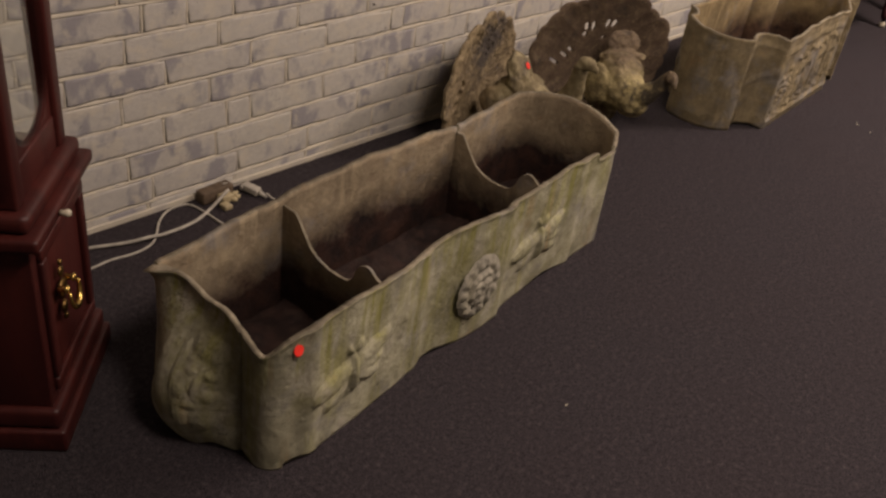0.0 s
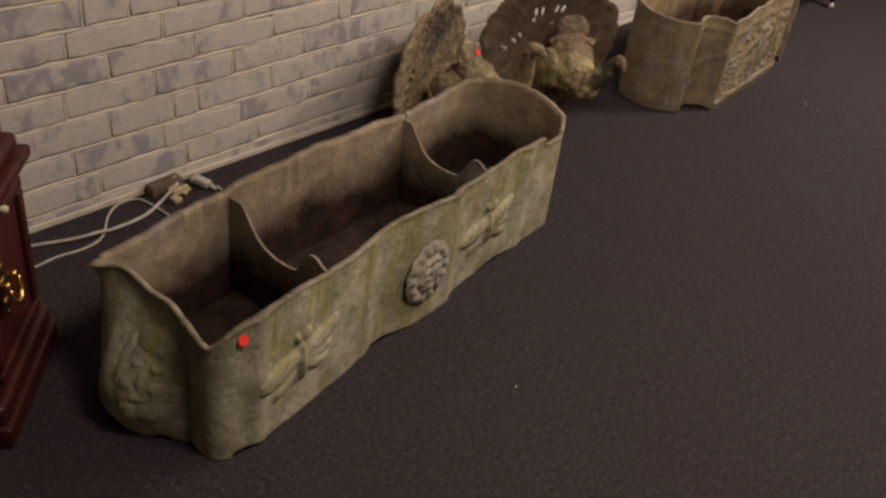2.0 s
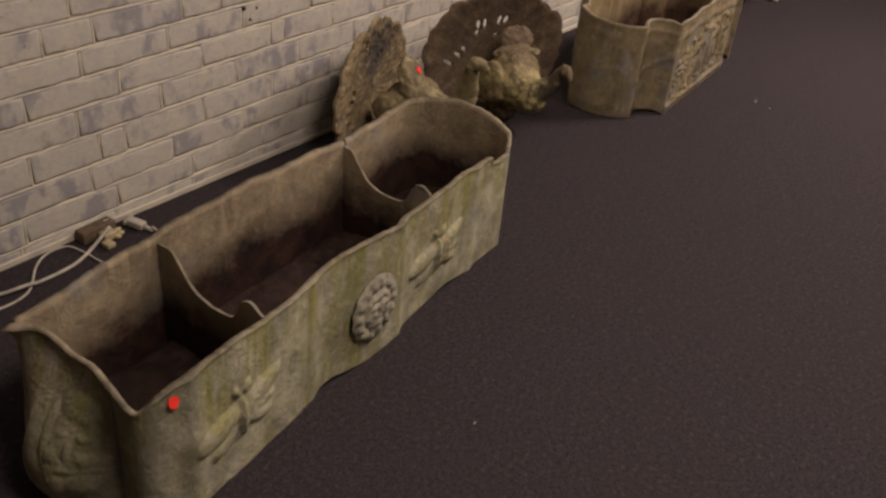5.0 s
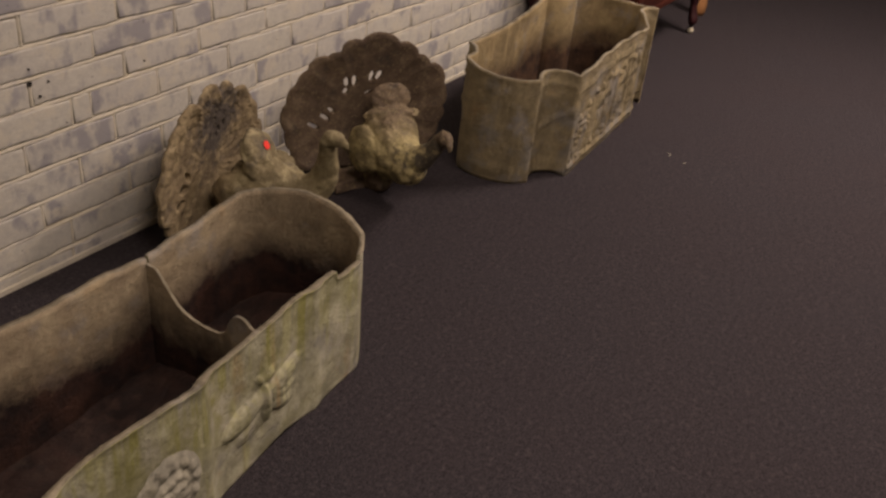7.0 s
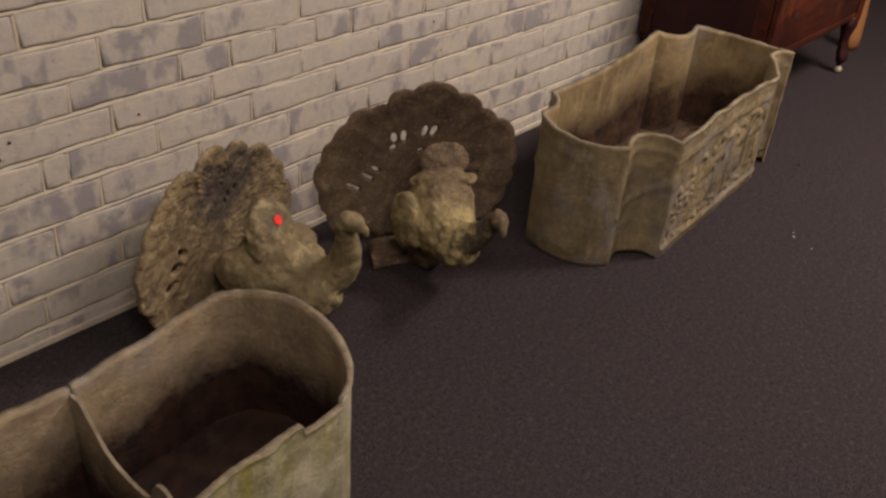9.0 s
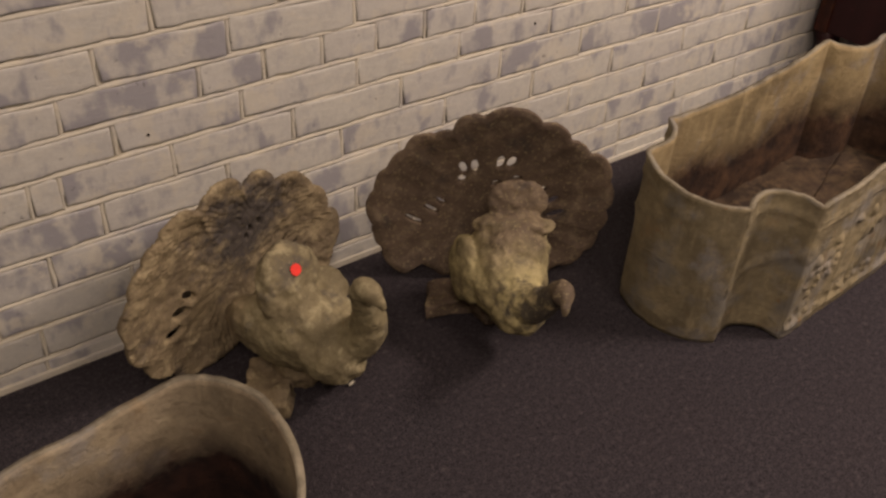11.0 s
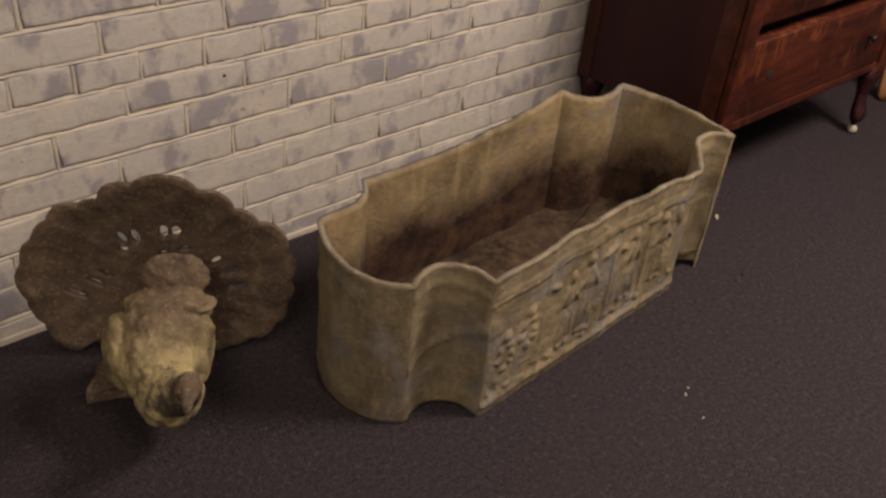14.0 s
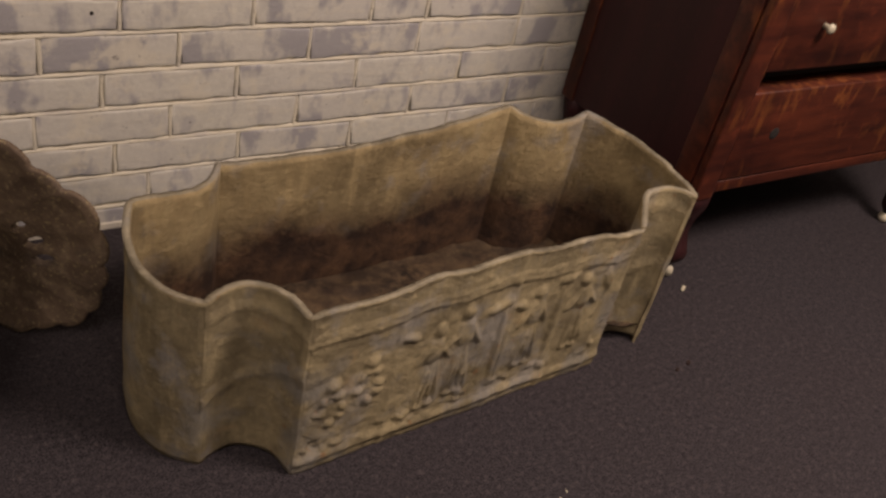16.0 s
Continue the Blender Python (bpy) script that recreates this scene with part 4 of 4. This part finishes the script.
def longcase_clock():
    t = empty("longcase_clock", pose(0.797, -0.672, 0, 0, 0, 47), label="tall dark red mahogany longcase clock with brass drop handle", category="clock")
    w, d = 0.345, 0.30
    bm = box((0.0, 0.0, 0.0), (w, d, 0.05), 0.006)
    box((0.008, 0.008, 0.05), (w - 0.008, d - 0.008, 0.095), 0.012, 3, bm)
    part("plinth", bm, MAHOGANY, t)
    bm = box((0.022, 0.022, 0.095), (w - 0.022, d - 0.022, 0.45), 0.004)
    part("base", bm, MAHOGANY, t)
    for lo, hi in (((0.045, 0.012, 0.12), (w - 0.045, 0.024, 0.145)), ((0.045, 0.012, 0.405), (w - 0.045, 0.024, 0.43)), ((0.045, 0.012, 0.147), (0.07, 0.024, 0.403)), ((w - 0.07, 0.012, 0.147), (w - 0.045, 0.024, 0.403))):
        part("panel_moulding", box(lo, hi, 0.004), MAHOGANY, t)
    bm = box((0.0, 0.0, 0.45), (w, d, 0.475), 0.008, 3)
    box((0.016, 0.016, 0.475), (w - 0.016, d - 0.016, 0.51), 0.015, 3, bm)
    part("moulding", bm, MAHOGANY, t)
    for x, y in ((0.035, 0.035), (w - 0.075, 0.035), (0.035, d - 0.075), (w - 0.075, d - 0.075)):
        part("post", box((x, y, 0.51), (x + 0.04, y + 0.04, 1.45), 0.006), MAHOGANY, t)
    for lo, hi in (((0.075, 0.04, 0.51), (w - 0.075, 0.065, 0.575)), ((0.075, d - 0.065, 0.51), (w - 0.075, d - 0.04, 0.575))):
        part("rail", box(lo, hi, 0.005), MAHOGANY, t)
    part("glass_pane", box((0.075, 0.05, 0.575), (w - 0.075, 0.053, 1.45)), GLASS, t, smooth=False)
    part("glass_pane", box((0.075, d - 0.053, 0.575), (w - 0.075, d - 0.05, 1.45)), GLASS, t, smooth=False)
    bm = box((0.02, 0.02, 1.45), (w - 0.02, d - 0.02, 1.95), 0.01)
    box((0.0, 0.0, 1.95), (w, d, 1.99), 0.012, 3, bm)
    part("hood", bm, MAHOGANY, t)
    turn = Matrix.Translation((0.16, 0.15, 0.66)) @ Matrix.Rotation(radians(90), 4, "X")
    bm = turned([(0.082, -0.008), (0.088, 0.0), (0.06, 0.012), (0.01, 0.016)], 32, m=turn)
    tube([(0.16, 0.15, 0.74), (0.16, 0.15, 1.42)], 0.005, 8, bm)
    part("pendulum", bm, BLACK, t)
    # rounded lower corners of the glazed door
    for x, way in ((0.075, 1), (w - 0.075, -1)):
        bm = bmesh.new()
        r, flat = 0.085, []
        for y in (0.044, 0.062):
            arc = [(x + way * r * (1 - math.sin(a)), 0.575 + r * (1 - math.cos(a))) for a in np.linspace(0, math.pi / 2, 14)]
            flat.append([bm.verts.new((px, y, pz)) for px, pz in [(x, 0.575)] + arc])
        bm.faces.new(flat[0])
        bm.faces.new(flat[1][::-1])
        for k in range(len(flat[0])):
            l = (k + 1) % len(flat[0])
            bm.faces.new((flat[0][k], flat[1][k], flat[1][l], flat[0][l]))
        part("spandrel", bm, MAHOGANY, t, smooth=False)
    # pierced back plate with a bail handle on two posts
    turn = Matrix.Translation((0.122, 0.012, 0.298)) @ Matrix.Rotation(radians(90), 4, "X")
    bm = turned([(0.020, -0.002), (0.0215, 0.0), (0.018, 0.004), (0.006, 0.006)], 24, m=turn)
    for dz, r in ((0.038, 0.011), (-0.040, 0.013), (0.058, 0.006), (-0.062, 0.007)):
        turned([(r, -0.002), (r * 1.05, 0.0), (r * 0.8, 0.0035), (r * 0.3, 0.005)], 16, bm, Matrix.Translation((0.122, 0.012, 0.298 + dz)) @ Matrix.Rotation(radians(90), 4, "X"))
    esc = part("escutcheon", bm, BRASS_OLD, t, "darkened brass back plate")
    for dx in (-0.020, 0.020):
        part("handle_post", turned([(0.0075, 0.0), (0.006, 0.010), (0.0085, 0.016), (0.004, 0.020)], 14, m=Matrix.Translation((0.122 + dx, 0.012, 0.310)) @ Matrix.Rotation(radians(90), 4, "X")), BRASS, esc)
    ring = [(0.122 + 0.026 * math.sin(a), -0.004 - 0.008 * math.cos(a / 2), 0.300 - 0.030 * (0.2 + math.cos(a))) for a in np.linspace(-1.9, 1.9, 24)]
    part("drop_handle", tube(ring, [0.0035 + 0.0035 * math.cos(a) ** 2 for a in np.linspace(-1.5, 1.5, 24)], 10), BRASS, esc, "curled brass drop handle")
    turn = Matrix.Translation((0.115, -0.004, 0.465)) @ Matrix.Rotation(radians(90), 4, "X")
    part("knob", turned([(0.006, 0.0), (0.005, 0.006), (0.008, 0.012), (0.005, 0.018)], 16, m=turn), WHITE, t, "small pale knob")


longcase_clock()

# ---------------------------------------------------------------- chest of drawers


def chest_of_drawers():
    t = empty("chest_of_drawers", pose(4.63, -0.545, 0), label="old brown oak chest of drawers on short legs with white casters", category="dresser")
    w, d, top, low = 0.965, 0.52, 1.08, 0.245
    part("side_panel", box((0.0, 0.02, low), (0.024, d, top), 0.003), OAK_SHADED, t, "oak end panel with its shade painted in dark red-brown")
    part("side_panel", box((w - 0.024, 0.02, low), (w, d, top), 0.003), OAK_SHADED, t)
    for x0, x1 in ((-0.004, 0.003), (w - 0.003, w + 0.004)):
        for y0, y1 in ((0.0195, 0.075), (d - 0.05, d - 0.004)):
            part("stile", box((x0, y0, low - 0.004), (x1, y1, top - 0.002), 0.0025), OAK, t)
    part("back", box((0.024, d - 0.012, low), (w - 0.024, d, top)), OAK_SHADED, t)
    part("top", box((-0.02, -0.02, top), (w + 0.02, d, top + 0.025), 0.006), OAK, t)
    for x in (0.0, w - 0.062):
        part("corner_post", box((x, -0.006, low - 0.012), (x + 0.062, 0.02, top), 0.008, 3), OAK, t, "rounded oak corner post")
    # the two upper rails hold the shade between drawers as near-black colour
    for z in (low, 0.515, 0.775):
        part("rail", box((0.062, 0.004 if z == low else 0.05, z), (w - 0.062, 0.06, z + 0.03), 0.003), OAK if z == low else GAP_SHADE, t)
    for z0, z1 in ((0.277, 0.505), (0.555, 0.765), (0.815, 1.07)):
        drawer = part("drawer", box((0.071, 0.003, z0), (w - 0.071, 0.40, z1), 0.005), OAK, t, "flame-grained oak drawer")
        for x in (0.2, w - 0.2):
            if z0 < 0.3 and x < 0.5:
                hole = Matrix.Translation((x, 0.004, (z0 + z1) / 2)) @ Matrix.Rotation(radians(90), 4, "X")
                part("knob_hole", turned([(0.016, 0.0), (0.015, 0.0018), (0.006, 0.0012)], 16, m=hole), GAP_SHADE, drawer, "dark disc for the hole of a lost knob")
                continue
            turn = Matrix.Translation((x, 0.0, (z0 + z1) / 2)) @ Matrix.Rotation(radians(90), 4, "X")
            part("knob", turned([(0.007, -0.002), (0.006, 0.008), (0.012, 0.014), (0.011, 0.020), (0.004, 0.023)], 20, m=turn), WHITE if 0.5 < z0 < 0.6 and x < 0.5 else BLACK, drawer, "round drawer knob")
    for x, y in ((0.035, 0.012), (w - 0.035, 0.012), (0.035, d - 0.05), (w - 0.035, d - 0.05)):
        bm = bmesh.new()
        rows = []
        for hw, fy, by, z in ((0.034, -0.014, 0.05, low + 0.012), (0.033, -0.016, 0.035, 0.21), (0.025, -0.004, 0.028, 0.165), (0.021, -0.002, 0.024, 0.13), (0.024, -0.014, 0.022, 0.095), (0.026, -0.022, 0.018, 0.07), (0.022, -0.016, 0.014, 0.048), (0.012, -0.008, 0.008, 0.042)):
            rows.append([bm.verts.new((x + sx * hw, y + (fy if front else by), z)) for sx, front in ((-1, True), (1, True), (1, False), (-1, False))])
        for p, q in zip(rows, rows[1:]):
            for i in range(4):
                bm.faces.new((p[i], p[(i + 1) % 4], q[(i + 1) % 4], q[i]))
        bm.faces.new(rows[0])
        bm.faces.new(rows[-1][::-1])
        bmesh.ops.bevel(bm, geom=bm.edges[:], offset=0.004, segments=2, affect="EDGES")
        leg = part("leg", bm, OAK_SHADED, t, "scrolled dark leg")
        caster = bmesh.new()
        bmesh.ops.create_uvsphere(caster, u_segments=18, v_segments=10, radius=0.017)
        for v in caster.verts:
            v.co = Vector((v.co.x * 0.75 + x, v.co.y + y, v.co.z + 0.017))
        part("caster", caster, WHITE, leg, "white porcelain caster wheel")
        part("fork", tube([(x, y, 0.05), (x, y + 0.004, 0.032)], 0.009, 10), BLACK, leg)


chest_of_drawers()


def leaning_board():
    """A rounded tan board that stands past the chest."""
    bm = bmesh.new()
    side = spline([(0.0, 0.0), (0.05, 0.010), (0.075, 0.05), (0.078, 0.2), (0.06, 0.45), (0.06, 0.8)], 24)
    rows = [[bm.verts.new((y, x * 0.4, z)) for x, y in ((-w, 0), (w, 0), (w, 0.022), (-w, 0.022))] for w, z in side + np.array([0.004, 0])]
    for a, b in zip(rows, rows[1:]):
        for i in range(4):
            bm.faces.new((a[i], a[(i + 1) % 4], b[(i + 1) % 4], b[i]))
    bm.faces.new(rows[0][::-1])
    bm.faces.new(rows[-1])
    ob = part("wooden_board", bm, TAN)
    ob.matrix_world = pose(5.93, -0.47, 0, 0, 6, 60)
    tagged(ob, "tall narrow tan wooden board with a rounded foot", "board")


leaning_board()

# ---------------------------------------------------------------- cords and litter


def cord(points, r, label):
    bm = tube(spline([(x, y, z + r) for x, y, z in points], 70), r, 8)
    tagged(part("power_cord", bm, CORD), label, "cable")


cord([(0.96, -0.035, 0), (1.05, -0.042, 0), (1.15, -0.067, 0), (1.251, -0.110, 0.004), (1.315, -0.127, 0.008), (1.352, -0.130, 0.004), (1.446, -0.118, 0.0), (1.515, -0.096, 0.008), (1.575, -0.082, 0.034), (1.588, -0.078, 0.036)], 0.0048, "thick off-white power cord along the wall")
cord([(0.96, -0.165, 0), (1.112, -0.157, 0), (1.183, -0.150, 0), (1.251, -0.157, 0), (1.313, -0.137, 0), (1.378, -0.060, 0), (1.430, -0.024, 0), (1.485, -0.026, 0), (1.500, -0.074, 0.0), (1.504, -0.152, 0), (1.51, -0.25, 0)], 0.0033, "thin white cord looped on the carpet")
cord([(1.690, -0.118, 0.012), (1.696, -0.138, 0.003), (1.705, -0.165, 0), (1.73, -0.22, 0), (1.74, -0.30, 0)], 0.0033, "thin white cord with a moulded plug")
cord([(1.664, -0.052, 0.030), (1.645, -0.040, 0.026), (1.620, -0.034, 0.030), (1.598, -0.034, 0.034)], 0.0030, "short white lead between plug and adapter")

# a flat moulded plug with a tapering strain relief
bm = box((-0.030, -0.014, 0.0), (0.018, 0.014, 0.020), 0.005, 3)
box((-0.036, -0.019, 0.003), (-0.028, 0.019, 0.017), 0.002, 2, bm)
tube([(0.016, 0, 0.010), (0.030, 0, 0.009), (0.044, 0, 0.006)], [0.009, 0.0065, 0.004], 12, bm)
plug = part("plug", bm, CORD)
plug.matrix_world = pose(1.674, -0.078, 0.004, 0, 8, -70)
tagged(plug, "off-white moulded electric plug on the cord", "plug")
outlet = empty("outlet_adapter", pose(1.575, -0.03, 0, 0, 0, 4), label="yellowed plastic outlet adapter on a brown box by the wall", category="outlet")
OLD_PLASTIC = mat_plain("yellowed_plastic", (0.40, 0.34, 0.20), 0.55)
part("body", box((-0.055, -0.022, 0.0), (0.050, 0.014, 0.036), 0.004), mat_plain("brown_box_card", (0.115, 0.082, 0.052), 0.8), outlet, "worn brown mounting box")
part("face_plate", box((-0.012, -0.052, 0.0), (0.030, -0.0225, 0.024), 0.006, 3), OLD_PLASTIC, outlet)
for dx, dz, turn in ((0.034, 0.020, 25), (0.040, 0.010, 5), (0.030, 0.006, -18)):
    lug = part("socket", tube([(0, 0, 0), (0.010, -0.002, 0), (0.022, -0.004, 0)], [0.0055, 0.0075, 0.0045], 10), OLD_PLASTIC, outlet)
    lug.matrix_local = pose(dx - 0.012, -0.044, dz, 0, 0, turn - 20)
part("cover", box((-0.030, -0.085, 0.0), (-0.004, -0.055, 0.016), 0.005, 3), OLD_PLASTIC, outlet)

for x, y, s, turn in ((1.668, -1.222, 0.0035, 0), (2.695, -0.368, 0.008, 20), (3.988, -1.0, 0.0045, 40), (3.960, -1.067, 0.0035, 0), (4.667, -0.598, 0.011, 35), (4.01, -0.99, 0.003, 80)):
    bm = box((-s, -s * 0.35, 0.0), (s, s * 0.35, s * 0.3), s * 0.1)
    for v in bm.verts:
        v.co.z += 0.25 * s * (v.co.x / s) ** 2
    scrap = part("paper_scrap", bm, WHITE)
    scrap.matrix_world = pose(x, y, 0.0015, 0, 0, turn)
    tagged(scrap, "tiny pale scrap lying on the carpet", "litter", group="scraps on the carpet")
for x, y, s in ((4.49, -0.807, 0.007), (4.449, -0.815, 0.006)):
    bm = box((-s, -s * 0.6, 0.0), (s, s * 0.6, s * 0.5), s * 0.2)
    crumb = part("dirt_crumb", bm, SOIL)
    crumb.matrix_world = pose(x, y, 0.001, 0, 0, 30)
    tagged(crumb, "small dark brown crumb on the carpet", "litter", group="scraps on the carpet")

# old screw holes in the wall, drawn as discs with the holes' dark painted on
for x, z, r in ((2.149, 0.503, 0.006), (2.170, 0.467, 0.004), (2.151, 0.538, 0.003), (2.196, 0.497, 0.0035), (2.229, 0.383, 0.003), (3.436, 0.500, 0.004), (2.480, 0.478, 0.003)):
    hole_bm = turned([(r, 0.0), (r * 0.95, 0.0090), (r * 0.5, 0.0083)], 10, m=Matrix.Translation((x, 0.0, z)) @ Matrix.Rotation(radians(90), 4, "X"))
    part("screw_plug", hole_bm, GAP_SHADE, wall_north, "small dark disc for a screw hole")

# ---------------------------------------------------------------- bricks of the north wall
COURSE, MODULE, BED, PERP = 0.0775, 0.2685, 0.0092, 0.0082
# undersides of the lowest courses: at the west end, and east of the statues
LOW_WEST = (-0.036, 0.043, 0.119, 0.196, 0.281, 0.362, 0.437, 0.511, 0.588)
LOW_EAST = (-0.015, 0.062, 0.142, 0.219, 0.300, 0.381, 0.463, 0.534, 0.605)
# upright joints, course by course; they go on evenly past both ends
UPRIGHT = {0: (1.38, 1.66, 1.93, 2.20), 1: (1.40, 1.671, 2.47, 3.27, 3.54, 3.808), 2: (1.33, 1.60, 1.865, 2.131, 3.20, 3.472, 3.739, 4.017, 4.290),
           3: (1.44, 1.637, 1.717, 1.986, 2.255, 3.32, 3.587, 3.870, 4.455), 4: (1.325, 1.583, 2.37, 2.63, 2.90, 3.18, 3.451, 3.728, 4.01, 4.289),
           5: (1.452, 1.719, 1.989, 2.25, 2.307, 2.522, 2.785, 3.056, 3.341, 3.604, 3.888, 4.16, 4.44), 6: (1.344, 1.616, 1.88, 2.15, 2.42, 2.675, 2.942, 3.213, 3.488, 3.756, 4.028, 4.172, 4.44),
           7: (1.396, 1.522, 1.66, 1.932, 2.065, 2.332, 2.595, 2.729, 2.859, 2.990, 3.116, 3.253, 3.396, 3.537, 3.685, 3.816, 3.954, 4.09, 4.23), 8: (2.41, 2.662, 2.938, 3.178), 9: (2.522, 2.765)}


def underside(c, x):
    """Height of the lower edge of course c at x: the old wall's courses climb a little to the east."""
    last = len(LOW_WEST) - 1
    k, over = min(c, last), max(0, c - last)
    f = min(1.0, max(0.0, (x - 1.6) / 1.4))
    return LOW_WEST[k] + (LOW_EAST[k] - LOW_WEST[k]) * f + over * COURSE


def brick_mesh(w, h, seed):
    """A brick with softened, uneven arrises under thick paint, its face towards -y."""
    bm = bmesh.new()
    rnd = random.Random(seed)
    nx = 7 if w > 0.18 else 5
    along = [-1 + 2 * k / nx for k in range(nx + 1)]
    ring = [(u, -1) for u in along] + [(u, 1) for u in reversed(along)]
    wob = [(rnd.uniform(-0.0038, 0.0026), rnd.uniform(-0.0034, 0.0024), rnd.uniform(-0.0016, 0.0012)) for _ in ring]
    k, vs = len(ring), []
    for inset, y, loose in ((0.0, 0.004, 1.0), (0.0, -0.0035, 1.0), (0.0012, -0.0057, 0.9), (0.0036, -0.0066, 0.7), (0.0085, -0.0068, 0.4)):
        vs.append([bm.verts.new((ux * (w / 2 - inset) + dx * loose, y + (dy if inset else 0), uz * (h / 2 - inset) + dz * loose)) for (ux, uz), (dx, dz, dy) in zip(ring, wob)])
    for a, b in zip(vs, vs[1:]):
        for i in range(k):
            bm.faces.new((a[i], a[(i + 1) % k], b[(i + 1) % k], b[i]))
    f = vs[-1]
    for i in range(nx):
        bm.faces.new((f[i], f[i + 1], f[k - 2 - i], f[k - 1 - i]))
    return bm


def finished(name, bm, material):
    me = bpy.data.meshes.new(name)
    bmesh.ops.recalc_face_normals(bm, faces=bm.faces)
    bm.to_mesh(me)
    bm.free()
    for f in me.polygons:
        f.use_smooth = True
    me.materials.append(material)
    return me


def bed_joint(c, x0, x1):
    """The struck bed joint under course c: proud at its foot, sunk under the brick above, with a ragged top."""
    bm = bmesh.new()
    rows = []
    for x in np.arange(x0, x1, 0.012):
        top = underside(c, x)
        rag = noise.noise((x * 21, c * 3.7, 0)) + 0.6 * noise.noise((x * 70, c * 5.1, 4))
        low = 0.0016 * noise.noise((x * 33, c * 2.3, 9))
        gap = max(0.0003, 0.0024 + 0.0060 * rag)
        rows.append([bm.verts.new((x, y, z)) for y, z in ((0.003, top - BED - 0.003), (-0.0060, top - BED - 0.0012 + low), (-0.0072 - 0.5 * low, top - BED + 0.0016 + low), (-0.0052 + 0.8 * low, top - BED + 0.0055), (-0.0022, top - gap), (0.003, top - gap + 0.0006))])
    for a, b in zip(rows, rows[1:]):
        for j in range(5):
            bm.faces.new((a[j], b[j], b[j + 1], a[j + 1]))
    return bm


def upright_joint(bm, c, x, foot, head):
    """An upright joint between two bricks, sunk on one side."""
    rows = []
    for f in np.linspace(0, 1, 8):
        z = foot + (head - foot) * f
        sway = 0.0016 * noise.noise((x * 9, z * 60, c)) + 0.001 * noise.noise((x * 9, z * 170, c))
        crack = max(0.0, 0.0014 + 0.006 * noise.noise((x * 5, z * 25, c + 7)))
        rows.append([bm.verts.new((x + dx + sway, y, z)) for dx, y in ((-PERP / 2 - 0.002, 0.003), (-PERP / 2 - 0.001, -0.0052), (0.0005, -0.0056), (PERP / 2 - crack, -0.0036), (PERP / 2 - crack + 0.0005, 0.003))])
    for a, b in zip(rows, rows[1:]):
        for j in range(4):
            bm.faces.new((a[j], a[j + 1], b[j + 1], b[j]))


rng = random.Random(11)
WHOLE, TALL = MODULE - PERP, COURSE - BED
shapes = {"whole": [finished("brick", brick_mesh(WHOLE, TALL, k), BRICK) for k in range(9)],
          "half": [finished("brick", brick_mesh(WHOLE / 2, TALL, 40 + k), BRICK) for k in range(6)]}
far = bmesh.new()
for c in range(35):
    known = list(UPRIGHT.get(c, ((2.40 if c % 2 == 0 else 2.53) + rng.uniform(-0.02, 0.02),)))
    joints = []
    for a, b in zip(known, known[1:]):
        n = max(1, round((b - a) / MODULE))
        joints += [a + (b - a) * k / n + (rng.uniform(-0.005, 0.005) if k else 0) for k in range(n)]
    joints.append(known[-1])
    joints = [known[0] - k * MODULE + rng.uniform(-0.006, 0.006) for k in range(20, 0, -1)] + joints + [known[-1] + k * MODULE + rng.uniform(-0.006, 0.006) for k in range(1, 22)]
    near = c < 14
    fill = bed_joint(c, 0.9 if near else -2.3, 4.8 if near else 7.85) if c else bmesh.new()
    for a, b in zip(joints, joints[1:]):
        mid, wide = (a + b) / 2, b - a - PERP
        foot, head = underside(c, mid), underside(c + 1, mid) - BED
        z = (foot + head) / 2
        if 0.95 < mid < 4.75 and near:
            upright_joint(fill, c, a, foot - 0.003, head + 0.003)
            kind = "whole" if wide > 0.18 else "half"
            ob = new("brick", rng.choice(shapes[kind]))
            ob.parent = wall_north
            ob.location = (mid, rng.uniform(-0.0012, 0.0010), z + rng.uniform(-0.0014, 0.0014))
            ob.rotation_euler = (0, rng.uniform(-0.011, 0.011), 0)
            ob.scale = (wide / (WHOLE if kind == "whole" else WHOLE / 2), 1, (head - foot) / TALL)
        elif -2.3 < mid < 7.85 and z < 2.64:
            hw, hh = wide / 2, (head - foot) / 2
            face = [far.verts.new((mid + sx * hw, -0.004, z + sz * hh)) for sx, sz in ((-1, -1), (1, -1), (1, 1), (-1, 1))]
            rear = [far.verts.new((v.co.x, 0.004, v.co.z)) for v in face]
            far.faces.new(face)
            for i in range(4):
                far.faces.new((face[i], rear[i], rear[(i + 1) % 4], face[(i + 1) % 4]))
    if near:
        part("mortar_joint", fill, MORTAR, wall_north)
    else:
        fill.free()
far_bricks = part("brick_rows", far, BRICK, wall_north, smooth=False, kind="stuff")
